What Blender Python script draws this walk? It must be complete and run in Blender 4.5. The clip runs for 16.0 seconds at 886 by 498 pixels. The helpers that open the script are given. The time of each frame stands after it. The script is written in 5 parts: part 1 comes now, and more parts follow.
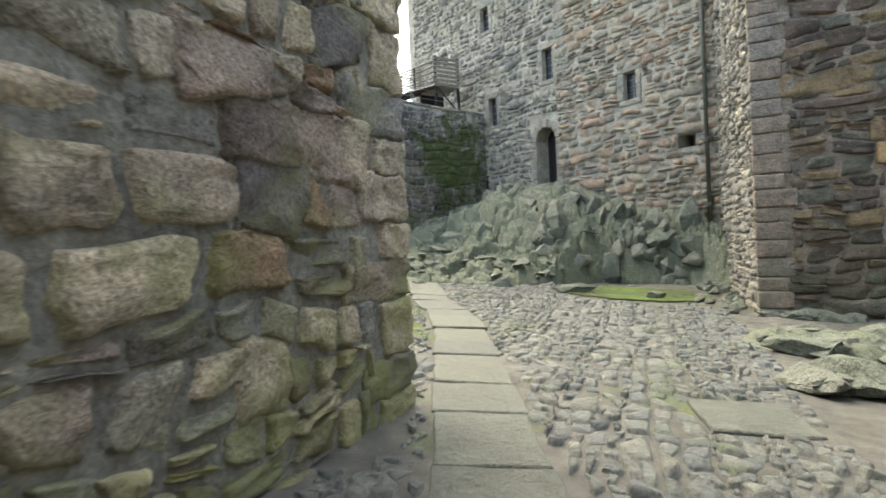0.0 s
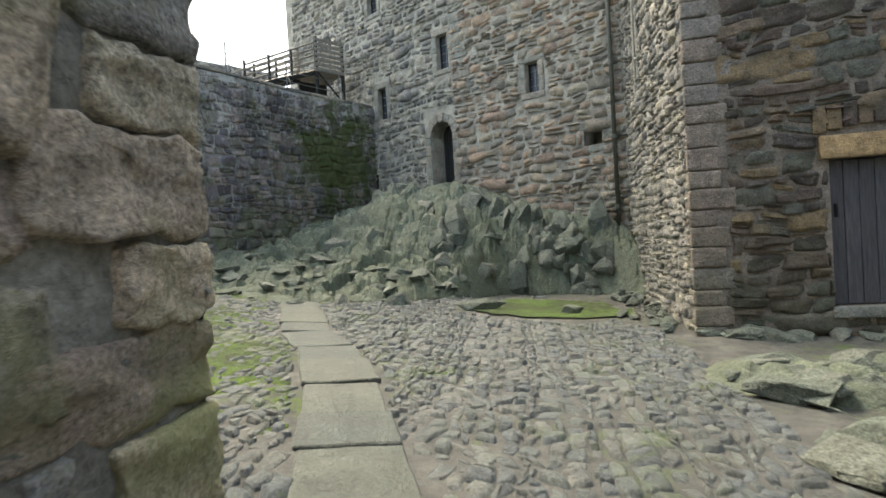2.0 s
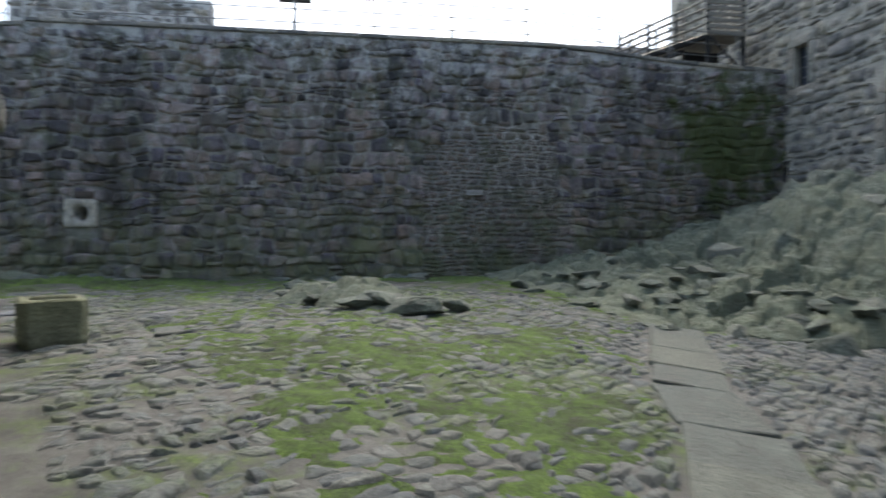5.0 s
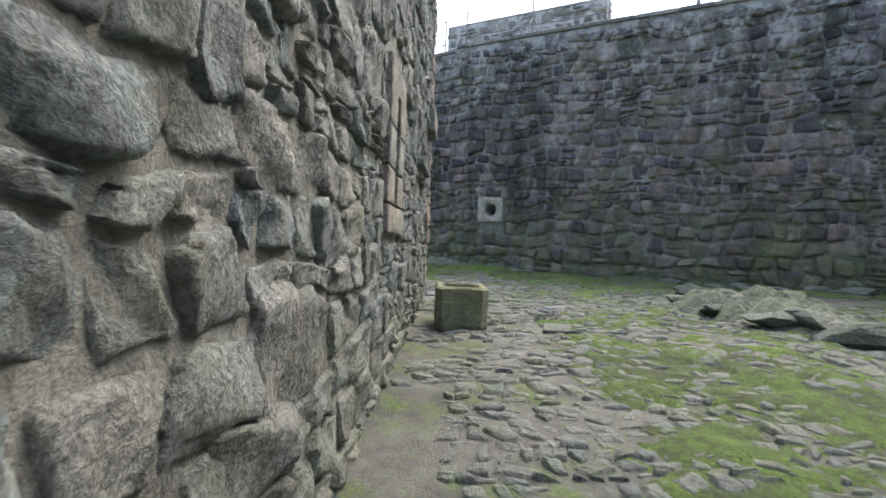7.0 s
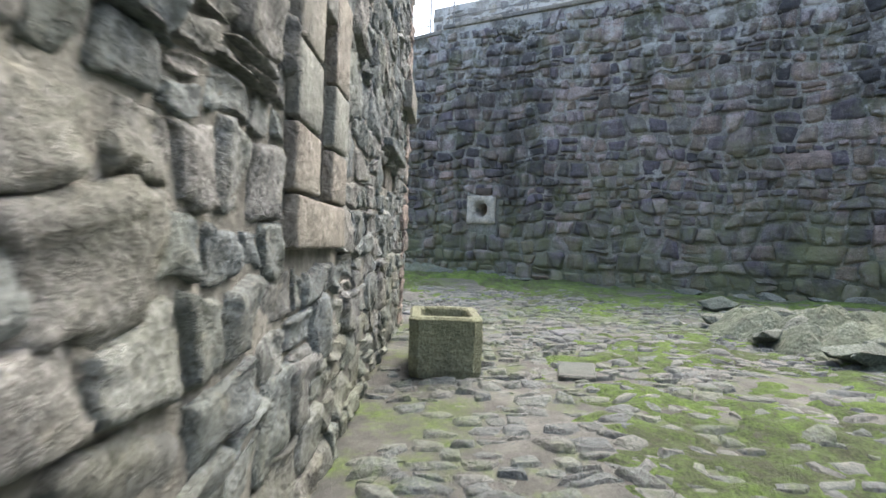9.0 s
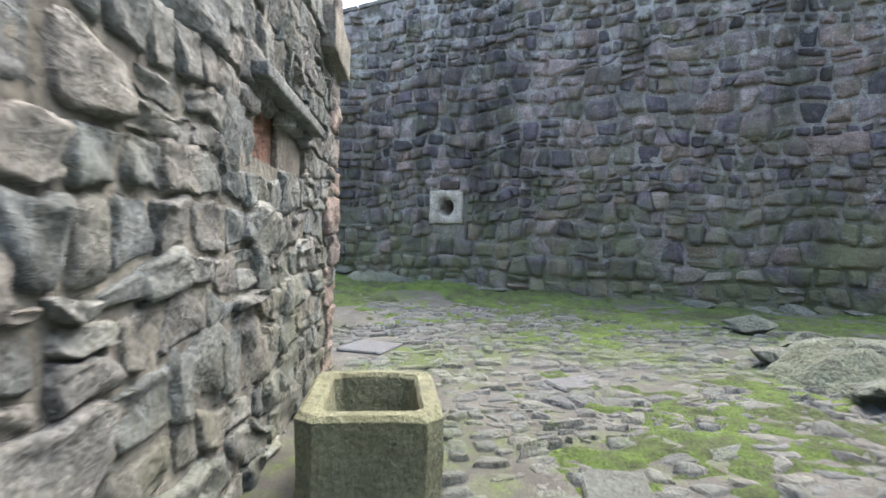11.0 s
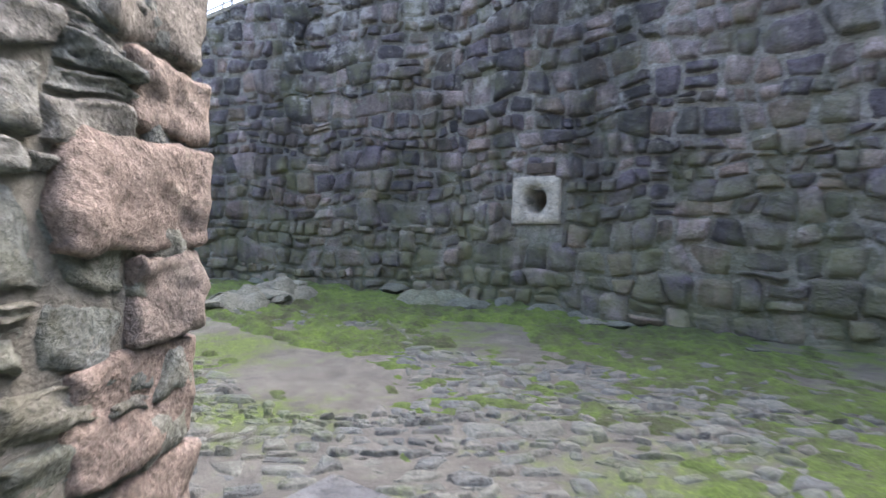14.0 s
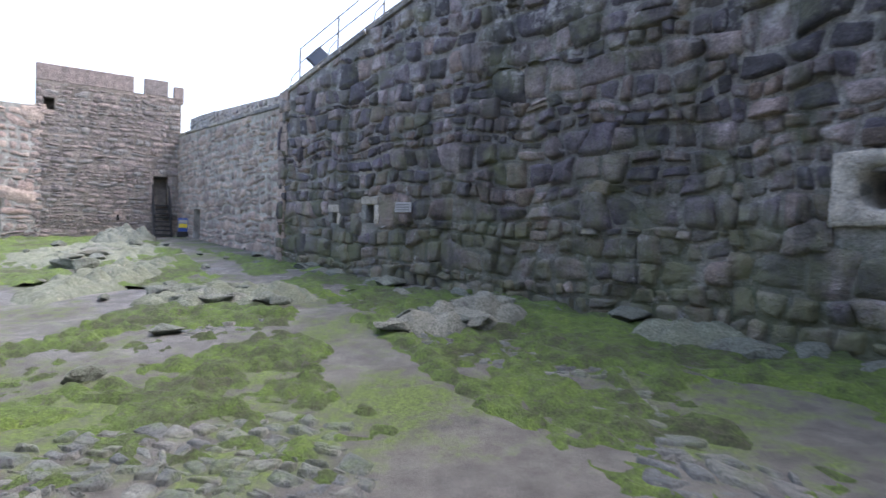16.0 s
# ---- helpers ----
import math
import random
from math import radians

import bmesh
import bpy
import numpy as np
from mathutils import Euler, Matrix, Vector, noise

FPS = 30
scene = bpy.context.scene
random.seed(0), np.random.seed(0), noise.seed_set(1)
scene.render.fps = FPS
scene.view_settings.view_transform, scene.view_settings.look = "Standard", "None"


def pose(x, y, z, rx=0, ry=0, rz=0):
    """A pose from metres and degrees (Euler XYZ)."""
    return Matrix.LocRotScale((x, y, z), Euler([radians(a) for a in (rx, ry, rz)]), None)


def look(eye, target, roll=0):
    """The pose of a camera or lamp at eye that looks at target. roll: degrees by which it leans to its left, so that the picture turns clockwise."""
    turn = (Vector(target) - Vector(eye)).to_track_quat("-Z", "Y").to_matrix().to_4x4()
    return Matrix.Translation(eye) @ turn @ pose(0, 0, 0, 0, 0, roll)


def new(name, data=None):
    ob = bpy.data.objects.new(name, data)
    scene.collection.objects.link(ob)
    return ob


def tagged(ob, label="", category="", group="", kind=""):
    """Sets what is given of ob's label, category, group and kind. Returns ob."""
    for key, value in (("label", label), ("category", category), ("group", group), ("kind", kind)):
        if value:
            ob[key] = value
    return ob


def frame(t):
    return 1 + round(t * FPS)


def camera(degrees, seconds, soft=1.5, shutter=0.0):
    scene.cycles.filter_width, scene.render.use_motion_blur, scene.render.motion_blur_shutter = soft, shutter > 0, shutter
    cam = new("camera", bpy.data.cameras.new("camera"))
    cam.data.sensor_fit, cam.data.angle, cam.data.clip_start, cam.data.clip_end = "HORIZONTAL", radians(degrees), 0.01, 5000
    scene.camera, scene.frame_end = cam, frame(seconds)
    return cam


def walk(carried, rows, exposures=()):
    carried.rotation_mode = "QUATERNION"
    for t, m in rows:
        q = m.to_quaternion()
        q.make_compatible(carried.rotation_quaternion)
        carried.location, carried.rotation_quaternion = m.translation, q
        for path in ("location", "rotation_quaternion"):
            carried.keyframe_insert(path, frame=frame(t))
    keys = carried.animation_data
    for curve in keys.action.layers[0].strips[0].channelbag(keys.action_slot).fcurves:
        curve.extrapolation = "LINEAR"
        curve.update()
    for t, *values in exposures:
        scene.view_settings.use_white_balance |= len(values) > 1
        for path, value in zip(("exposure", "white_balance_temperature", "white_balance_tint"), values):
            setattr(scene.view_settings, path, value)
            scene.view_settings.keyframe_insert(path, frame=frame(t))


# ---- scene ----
cam = camera(77.9, 16.0, shutter=0.4)
PATH = [
    (0.0, pose(0.000, 0.000, 1.500, 89.50, 2.60, 0.00)),
    (0.5, pose(0.029, 0.479, 1.529, 89.40, 3.00, -5.20)),
    (1.0, pose(0.044, 1.015, 1.573, 89.20, 3.30, -10.10)),
    (1.5, pose(0.130, 1.624, 1.587, 89.20, 3.40, -11.40)),
    (2.0, pose(0.174, 2.204, 1.631, 89.20, 3.30, -11.40)),
    (2.5, pose(0.203, 2.740, 1.645, 89.30, 3.10, -12.30)),
    (3.0, pose(0.217, 3.292, 1.659, 89.30, 3.00, -12.40)),
    (3.5, pose(0.203, 3.770, 1.688, 89.30, 2.80, -11.90)),
    (4.0, pose(0.130, 4.176, 1.703, 89.60, 2.40, -7.30)),
    (4.5, pose(0.015, 4.437, 1.718, 90.10, 1.20, 9.50)),
    (5.0, pose(-0.189, 4.669, 1.732, 90.20, 0.00, 25.20)),
    (7.5, pose(-1.015, 5.249, 1.761, 89.00, -2.50, 65.70)),
    (8.0, pose(-1.392, 5.466, 1.776, 89.00, -2.50, 65.50)),
    (8.5, pose(-1.784, 5.670, 1.804, 89.00, -2.40, 65.10)),
    (9.0, pose(-2.189, 5.916, 1.833, 89.20, -2.20, 62.60)),
    (11.5, pose(-4.379, 7.366, 1.921, 89.30, -1.60, 59.20)),
    (12.0, pose(-4.800, 7.714, 1.935, 89.30, -1.50, 59.10)),
    (12.5, pose(-5.220, 8.019, 1.978, 89.40, -1.40, 58.20)),
    (13.0, pose(-5.684, 8.366, 1.993, 89.40, -1.30, 59.40)),
    (13.5, pose(-6.148, 8.598, 1.993, 89.30, -1.50, 63.70)),
    (14.0, pose(-6.670, 8.816, 2.008, 89.20, -1.70, 69.40)),
    (14.5, pose(-7.149, 8.990, 2.008, 89.10, -1.90, 75.50)),
    (15.0, pose(-7.656, 9.149, 2.080, 88.80, -1.80, 78.50)),
    (15.5, pose(-8.120, 9.236, 2.109, 88.40, -1.90, 86.20)),
    (16.0, pose(-8.584, 9.236, 2.123, 88.10, -2.10, 92.50)),
]
EXPOSURES = [(0.0, 2.55, 7800, 1), (1.5, 2.3, 7700, 1), (3.5, 1.75, 7500, 1), (5.0, 1.6, 6650, 4), (7.5, 2.2, 6800, 5), (9.0, 2.5, 6800, 6), (12.5, 2.75, 6800, 10), (14.5, 2.7, 6650, 14), (16.0, 2.25, 6500, 15)]
walk(cam, PATH, EXPOSURES)

# ---- light: bright overcast sky ----
world = bpy.data.worlds.new("sky")
scene.world = world
world.use_nodes = True
wn = world.node_tree
sky = wn.nodes.new("ShaderNodeTexSky")
sky.sky_type = "NISHITA"
sky.sun_disc = False
sky.sun_elevation, sky.sun_rotation = radians(62), radians(-25)
sky.air_density, sky.dust_density, sky.ozone_density = 1.0, 4.5, 1.0
wn.links.new(sky.outputs[0], wn.nodes["Background"].inputs[0])
wn.nodes["Background"].inputs[1].default_value = 0.15
sun_data = bpy.data.lights.new("sun", "SUN")
sun_data.energy, sun_data.angle, sun_data.color = 0.55, radians(80), (1.0, 0.97, 0.92)
sun = new("sun", sun_data)
sun.matrix_world = look((-14, 30, 60), (0, 0, 0))


# ---- materials ----
def nodes_of(name):
    m = bpy.data.materials.new(name)
    m.use_nodes = True
    return m, m.node_tree.nodes, m.node_tree.links, m.node_tree.nodes["Principled BSDF"]


def noise_node(n, l, scale, detail=5.0, rough=0.6, stretch=None, space="Object"):
    tex = n.new("ShaderNodeTexNoise")
    tex.inputs["Scale"].default_value = scale
    tex.inputs["Detail"].default_value = detail
    tex.inputs["Roughness"].default_value = rough
    geo = n.new("ShaderNodeNewGeometry")
    if stretch:
        vm = n.new("ShaderNodeVectorMath")
        vm.operation = "MULTIPLY"
        vm.inputs[1].default_value = stretch
        l.new(geo.outputs["Position"], vm.inputs[0])
        l.new(vm.outputs[0], tex.inputs["Vector"])
    else:
        l.new(geo.outputs["Position"], tex.inputs["Vector"])
    return tex.outputs["Fac"]


def ramp(n, l, src, stops, mode="LINEAR"):
    r = n.new("ShaderNodeValToRGB")
    r.color_ramp.interpolation = mode
    while len(r.color_ramp.elements) < len(stops):
        r.color_ramp.elements.new(0.5)
    for e, (p, c) in zip(r.color_ramp.elements, stops):
        e.position = p
        e.color = (*c, 1) if isinstance(c, tuple) else (c, c, c, 1)
    l.new(src, r.inputs[0])
    return r.outputs[0]


def mix(n, l, fac, a, b, mode="MIX"):
    m = n.new("ShaderNodeMix")
    m.data_type, m.blend_type = "RGBA", mode
    for sock, v in ((m.inputs[0], fac), (m.inputs[6], a), (m.inputs[7], b)):
        if isinstance(v, (int, float)):
            sock.default_value = v if sock == m.inputs[0] else (v, v, v, 1)
        elif isinstance(v, tuple):
            sock.default_value = (*v, 1)
        else:
            l.new(v, sock)
    return m.outputs[2]


def math_node(n, l, op, a, b=0.0):
    m = n.new("ShaderNodeMath")
    m.operation = op
    for sock, v in ((m.inputs[0], a), (m.inputs[1], b)):
        if isinstance(v, (int, float)):
            sock.default_value = v
        else:
            l.new(v, sock)
    return m.outputs[0]


def bump(n, l, bsdf, height, strength, distance):
    b = n.new("ShaderNodeBump")
    b.inputs["Strength"].default_value = strength
    b.inputs["Distance"].default_value = distance
    l.new(height, b.inputs["Height"])
    l.new(b.outputs[0], bsdf.inputs["Normal"])


def per_piece(n, l):
    info, geo = n.new("ShaderNodeObjectInfo"), n.new("ShaderNodeNewGeometry")
    return math_node(n, l, "FRACT", math_node(n, l, "ADD", info.outputs["Random"], geo.outputs["Random Per Island"]))


def stone_material(name, colours, moss=0.0, moss_top=2.5, streak=0.0, lichen=0.15, rough=0.9, grain=0.6, moss_colour=(0.085, 0.11, 0.045), wet=0.0, turf=0.0, lime=0.0, algae=None):
    """Rubble: one colour a stone, grain, painted cavity shade, lichen spots, moss on the lower courses, lime streaks.
    """
    m, n, l, bsdf = nodes_of(name)
    stops = [(i / len(colours), c) for i, c in enumerate(colours)]
    col = ramp(n, l, per_piece(n, l), stops, "CONSTANT")
    mid = noise_node(n, l, 5.0, 6, 0.65)
    fine = noise_node(n, l, 45.0, 5, 0.7)
    col = mix(n, l, 1.0, col, ramp(n, l, mid, [(0.25, 0.45), (0.75, 1.45)]), "MULTIPLY")
    col = mix(n, l, grain, col, ramp(n, l, fine, [(0.32, 0.3), (0.68, 1.75)]), "MULTIPLY")
    # shade of small cavities put into the colour; the bump has none there
    cavity_shade = ramp(n, l, noise_node(n, l, 19.0, 8, 0.75), [(0.34, 0.35), (0.46, 1.0)])
    col = mix(n, l, 0.8, col, cavity_shade, "MULTIPLY")
    spots = ramp(n, l, noise_node(n, l, 11.0, 7, 0.7), [(0.58, 0.0), (0.68, 1.0)])
    col = mix(n, l, math_node(n, l, "MULTIPLY", spots, lichen), col, (0.42, 0.41, 0.34))
    if streak:
        s = ramp(n, l, noise_node(n, l, 1.1, 7, 0.7, (1.0, 1.0, 0.22)), [(0.46, 0.0), (0.6, 1.0)])
        col = mix(n, l, math_node(n, l, "MULTIPLY", s, streak), col, (0.028, 0.03, 0.034))
        s2 = ramp(n, l, noise_node(n, l, 3.7, 5, 0.7, (1.0, 1.0, 0.25)), [(0.6, 0.0), (0.72, 1.0)])
        col = mix(n, l, math_node(n, l, "MULTIPLY", s2, 0.35), col, (0.36, 0.36, 0.37))
    if moss:
        geo, sep = n.new("ShaderNodeNewGeometry"), n.new("ShaderNodeSeparateXYZ")
        l.new(geo.outputs["Position"], sep.inputs[0])
        low = n.new("ShaderNodeMapRange")
        low.inputs["From Min"].default_value, low.inputs["From Max"].default_value = moss_top, 0.2
        l.new(sep.outputs["Z"], low.inputs["Value"])
        patch = ramp(n, l, math_node(n, l, "ADD", noise_node(n, l, 1.7, 6, 0.65), math_node(n, l, "MULTIPLY", low.outputs[0], 0.28)), [(0.5, 0.0), (0.78, 1.0)])
        col = mix(n, l, math_node(n, l, "MULTIPLY", patch, moss), col, moss_colour)
    if lime:
        geo, sep = n.new("ShaderNodeNewGeometry"), n.new("ShaderNodeSeparateXYZ")
        l.new(geo.outputs["Position"], sep.inputs[0])
        high = n.new("ShaderNodeMapRange")
        high.inputs["From Min"].default_value, high.inputs["From Max"].default_value = 3.6, 6.8
        l.new(sep.outputs["Z"], high.inputs["Value"])
        bloom = math_node(n, l, "ADD", noise_node(n, l, 2.6, 8, 0.75), math_node(n, l, "MULTIPLY", high.outputs[0], 0.14))
        col = mix(n, l, math_node(n, l, "MULTIPLY", ramp(n, l, bloom, [(0.6, 0.0), (0.7, 1.0)]), lime), col, (0.5, 0.5, 0.49))
    if algae:
        geo, dist = n.new("ShaderNodeNewGeometry"), n.new("ShaderNodeVectorMath")
        dist.operation = "DISTANCE"
        dist.inputs[1].default_value = algae[:3]
        l.new(geo.outputs["Position"], dist.inputs[0])
        grown = math_node(n, l, "SUBTRACT", noise_node(n, l, 1.8, 7, 0.7), math_node(n, l, "MULTIPLY", dist.outputs["Value"], 0.3 / algae[3]))
        col = mix(n, l, ramp(n, l, grown, [(0.24, 0.0), (0.38, 0.9)]), col, ramp(n, l, fine, [(0.3, (0.02, 0.03, 0.008)), (0.7, (0.09, 0.125, 0.03))]))
    if turf:
        green, blade = turf_mask(n, l)
        col = mix(n, l, math_node(n, l, "MULTIPLY", green, turf), col, blade)
    l.new(col, bsdf.inputs["Base Color"])
    bsdf.inputs["Roughness"].default_value = rough
    rr = ramp(n, l, mid, [(0.3, rough - 0.25 - wet), (0.6, rough)])
    l.new(rr, bsdf.inputs["Roughness"])
    h = math_node(n, l, "ADD", math_node(n, l, "MULTIPLY", fine, 0.4), noise_node(n, l, 16.0, 8, 0.65))
    bump(n, l, bsdf, h, 1.0, 0.045)
    return m


def turf_mask(n, l):
    """Patches of moss and short grass, more of them in the west of the court."""
    mid, big = noise_node(n, l, 6.0, 7, 0.65), noise_node(n, l, 0.7, 5, 0.6)
    geo, sep = n.new("ShaderNodeNewGeometry"), n.new("ShaderNodeSeparateXYZ")
    l.new(geo.outputs["Position"], sep.inputs[0])
    west = n.new("ShaderNodeMapRange")
    west.inputs["From Min"].default_value, west.inputs["From Max"].default_value = 3.5, -3.5
    west.inputs["To Min"].default_value, west.inputs["To Max"].default_value = -0.045, 0.012
    l.new(sep.outputs["X"], west.inputs["Value"])
    patch = math_node(n, l, "ADD", math_node(n, l, "MULTIPLY", mid, 0.45), math_node(n, l, "MULTIPLY", big, 0.6))
    patch = math_node(n, l, "ADD", patch, west.outputs[0])
    blade = ramp(n, l, noise_node(n, l, 38.0, 6, 0.7), [(0.3, (0.022, 0.036, 0.01)), (0.5, (0.06, 0.1, 0.018)), (0.7, (0.13, 0.2, 0.03))])
    return ramp(n, l, patch, [(0.53, 0.0), (0.64, 0.9)]), blade


def mortar_material(name, colour, scale=28.0, depth=0.03):
    m, n, l, bsdf = nodes_of(name)
    f = noise_node(n, l, scale, 7, 0.7)
    big = noise_node(n, l, 2.0, 5, 0.6)
    col = mix(n, l, 1.0, colour, ramp(n, l, f, [(0.3, 0.5), (0.7, 1.4)]), "MULTIPLY")
    col = mix(n, l, 1.0, col, ramp(n, l, big, [(0.3, 0.55), (0.7, 1.35)]), "MULTIPLY")
    l.new(col, bsdf.inputs["Base Color"])
    bsdf.inputs["Roughness"].default_value = 0.95
    bump(n, l, bsdf, f, 0.8, depth)
    return m


def plain_material(name, colour, rough=0.6, metal=0.0, scale=30.0, amount=0.35):
    m, n, l, bsdf = nodes_of(name)
    f = noise_node(n, l, scale, 6, 0.65)
    col = mix(n, l, 1.0, colour, ramp(n, l, f, [(0.3, 1 - amount), (0.7, 1 + amount)]), "MULTIPLY")
    l.new(col, bsdf.inputs["Base Color"])
    bsdf.inputs["Roughness"].default_value, bsdf.inputs["Metallic"].default_value = rough, metal
    bump(n, l, bsdf, f, 0.3, 0.01)
    return m


M_CURTAIN = stone_material("curtain_stone", [(0.181, 0.160, 0.185), (0.280, 0.240, 0.251), (0.111, 0.101, 0.122), (0.351, 0.295, 0.292), (0.209, 0.178, 0.179), (0.139, 0.123, 0.151), (0.266, 0.210, 0.193), (0.181, 0.172, 0.159), (0.2, 0.165, 0.14), (0.075, 0.07, 0.08)], moss=0.85, moss_top=3.6, streak=0.8, lichen=0.35, moss_colour=(0.165, 0.18, 0.095), lime=0.55, algae=(0.6, 21.4, 4.6, 2.4))
M_CURTAIN_MORTAR = stone_material("curtain_mortar", [(0.25, 0.245, 0.24), (0.31, 0.3, 0.285)], moss=0.75, moss_top=3.6, streak=0.5, lichen=0.3, lime=0.9, algae=(0.6, 21.4, 4.6, 2.4))
M_BLOCKING = stone_material("blocking_stone", [(0.15, 0.125, 0.112), (0.19, 0.155, 0.135), (0.12, 0.108, 0.1), (0.165, 0.15, 0.13)], moss=0.7, moss_top=2.6, streak=0.35, lichen=0.15)
M_KEEP_GREY = stone_material("keep_grey_stone", [(0.233, 0.228, 0.213), (0.178, 0.175, 0.174), (0.288, 0.276, 0.251), (0.206, 0.195, 0.174), (0.329, 0.309, 0.258), (0.151, 0.151, 0.148)], moss=0.1, moss_top=3.0, lichen=0.3)
M_KEEP = stone_material("keep_pink_stone", [(0.304, 0.239, 0.184), (0.238, 0.207, 0.174), (0.356, 0.264, 0.196), (0.265, 0.201, 0.162), (0.331, 0.283, 0.220), (0.198, 0.182, 0.162), (0.290, 0.264, 0.220)], moss=0.35, moss_top=3.2, lichen=0.25)
M_KEEP_MORTAR = mortar_material("keep_mortar", (0.36, 0.345, 0.305))
M_BROWN = stone_material("brown_stone", [(0.134, 0.098, 0.083), (0.099, 0.078, 0.067), (0.170, 0.127, 0.092), (0.116, 0.117, 0.097), (0.081, 0.069, 0.062), (0.215, 0.161, 0.097), (0.143, 0.127, 0.112)], moss=0.3, moss_top=2.0, lichen=0.25)
M_BROWN_MORTAR = mortar_material("brown_mortar", (0.228, 0.198, 0.168))
M_TOWER = stone_material("tower_stone", [(0.370, 0.315, 0.259), (0.293, 0.274, 0.230), (0.450, 0.384, 0.306), (0.235, 0.234, 0.230), (0.390, 0.355, 0.286), (0.489, 0.425, 0.325), (0.312, 0.253, 0.220), (0.13, 0.12, 0.12), (0.27, 0.19, 0.13), (0.16, 0.13, 0.115)], moss=0.8, moss_top=2.0, lichen=0.3, grain=0.8, moss_colour=(0.21, 0.225, 0.09))
M_TOWER_GREY = stone_material("tower_grey_stone", [(0.190, 0.212, 0.210), (0.155, 0.178, 0.183), (0.225, 0.241, 0.238), (0.174, 0.182, 0.183), (0.148, 0.172, 0.183), (0.216, 0.217, 0.210)], moss=0.5, moss_top=1.9, lichen=0.35, grain=0.8, moss_colour=(0.15, 0.16, 0.085))
M_TOWER_MORTAR = mortar_material("tower_mortar", (0.225, 0.222, 0.2), 22.0, 0.05)
M_QUOIN = stone_material("dressed_stone", [(0.252, 0.244, 0.218), (0.222, 0.228, 0.212), (0.281, 0.260, 0.229), (0.242, 0.255, 0.235)], moss=0.1, lichen=0.2, grain=0.5)
M_WARM_QUOIN = stone_material("warm_quoin_stone", [(0.25, 0.21, 0.18), (0.21, 0.19, 0.17), (0.29, 0.235, 0.195), (0.225, 0.185, 0.155)], moss=0.3, moss_top=1.6, lichen=0.25, grain=0.6)
# slate grey lightened in the base colour to stand in for reflected sky
M_SLATE = stone_material("slate", [(0.120, 0.133, 0.152), (0.109, 0.120, 0.136)], lichen=0.08, grain=0.3, rough=0.6)
M_RED = stone_material("red_sandstone", [(0.3, 0.17, 0.125), (0.27, 0.16, 0.12)], lichen=0.2, grain=0.5)
M_LINTEL = stone_material("lintel_stone", [(0.42, 0.29, 0.15), (0.4, 0.28, 0.15)], lichen=0.1, grain=0.4)
M_PALE = stone_material("pale_block", [(0.5, 0.46, 0.39), (0.48, 0.45, 0.39)], lichen=0.2, grain=0.5)
M_FAR = stone_material("far_tower_stone", [(0.247, 0.202, 0.184), (0.210, 0.182, 0.171), (0.284, 0.234, 0.212), (0.235, 0.221, 0.205)], lichen=0.2)
M_FAR_WALL = stone_material("far_wall_stone", [(0.362, 0.278, 0.238), (0.289, 0.236, 0.203), (0.443, 0.353, 0.296), (0.316, 0.254, 0.221), (0.235, 0.198, 0.180)], lichen=0.3)
M_ROCK = stone_material("bedrock", [(0.148, 0.173, 0.138), (0.133, 0.158, 0.128)], moss=0.35, moss_top=4.5, lichen=0.45, grain=0.9, moss_colour=(0.09, 0.105, 0.05))
M_BOULDER = stone_material("boulder_stone", [(0.131, 0.152, 0.131), (0.107, 0.127, 0.112), (0.152, 0.166, 0.146), (0.117, 0.138, 0.120)], moss=0.12, moss_top=3.5, lichen=0.12, grain=0.9, moss_colour=(0.09, 0.105, 0.05))
M_COBBLE = stone_material("cobble_stone", [(0.104, 0.120, 0.119), (0.086, 0.100, 0.102), (0.124, 0.137, 0.130), (0.093, 0.108, 0.115), (0.112, 0.120, 0.119), (0.078, 0.093, 0.102)], lichen=0.25, grain=0.5, rough=0.7, turf=0.6)
M_SLAB = stone_material("paving_slab_stone", [(0.097, 0.112, 0.101), (0.086, 0.101, 0.095), (0.105, 0.119, 0.105)], lichen=0.12, grain=0.35, rough=0.7)
M_TROUGH = stone_material("trough_stone", [(0.19, 0.2, 0.14), (0.175, 0.19, 0.13)], moss=0.35, moss_top=3.0, lichen=0.25, grain=0.5, moss_colour=(0.13, 0.15, 0.06))
# near-black paint for the shade inside openings that are not cut
M_HOLE_SHADE = plain_material("hole_shade", (0.012, 0.012, 0.012), 1.0)
M_IRON = plain_material("black_iron", (0.02, 0.021, 0.023), 0.55, 0.3)
M_RAIL = plain_material("grey_rail_iron", (0.16, 0.165, 0.17), 0.5, 0.3)
M_PIPE = plain_material("pipe_paint", (0.085, 0.09, 0.08), 0.6, 0.1)
M_WOOD = plain_material("grey_wood", (0.2, 0.185, 0.16), 0.8, 0.0, 12.0)
M_ROOF = plain_material("lead_roof", (0.1, 0.1, 0.11), 0.7)
M_GLASS, _n, _l, _b = nodes_of("window_glass")
_b.inputs["Base Color"].default_value, _b.inputs["Roughness"].default_value = (0.06, 0.07, 0.09, 1), 0.12
M_WHITE = plain_material("sign_white", (0.33, 0.33, 0.33), 0.5)


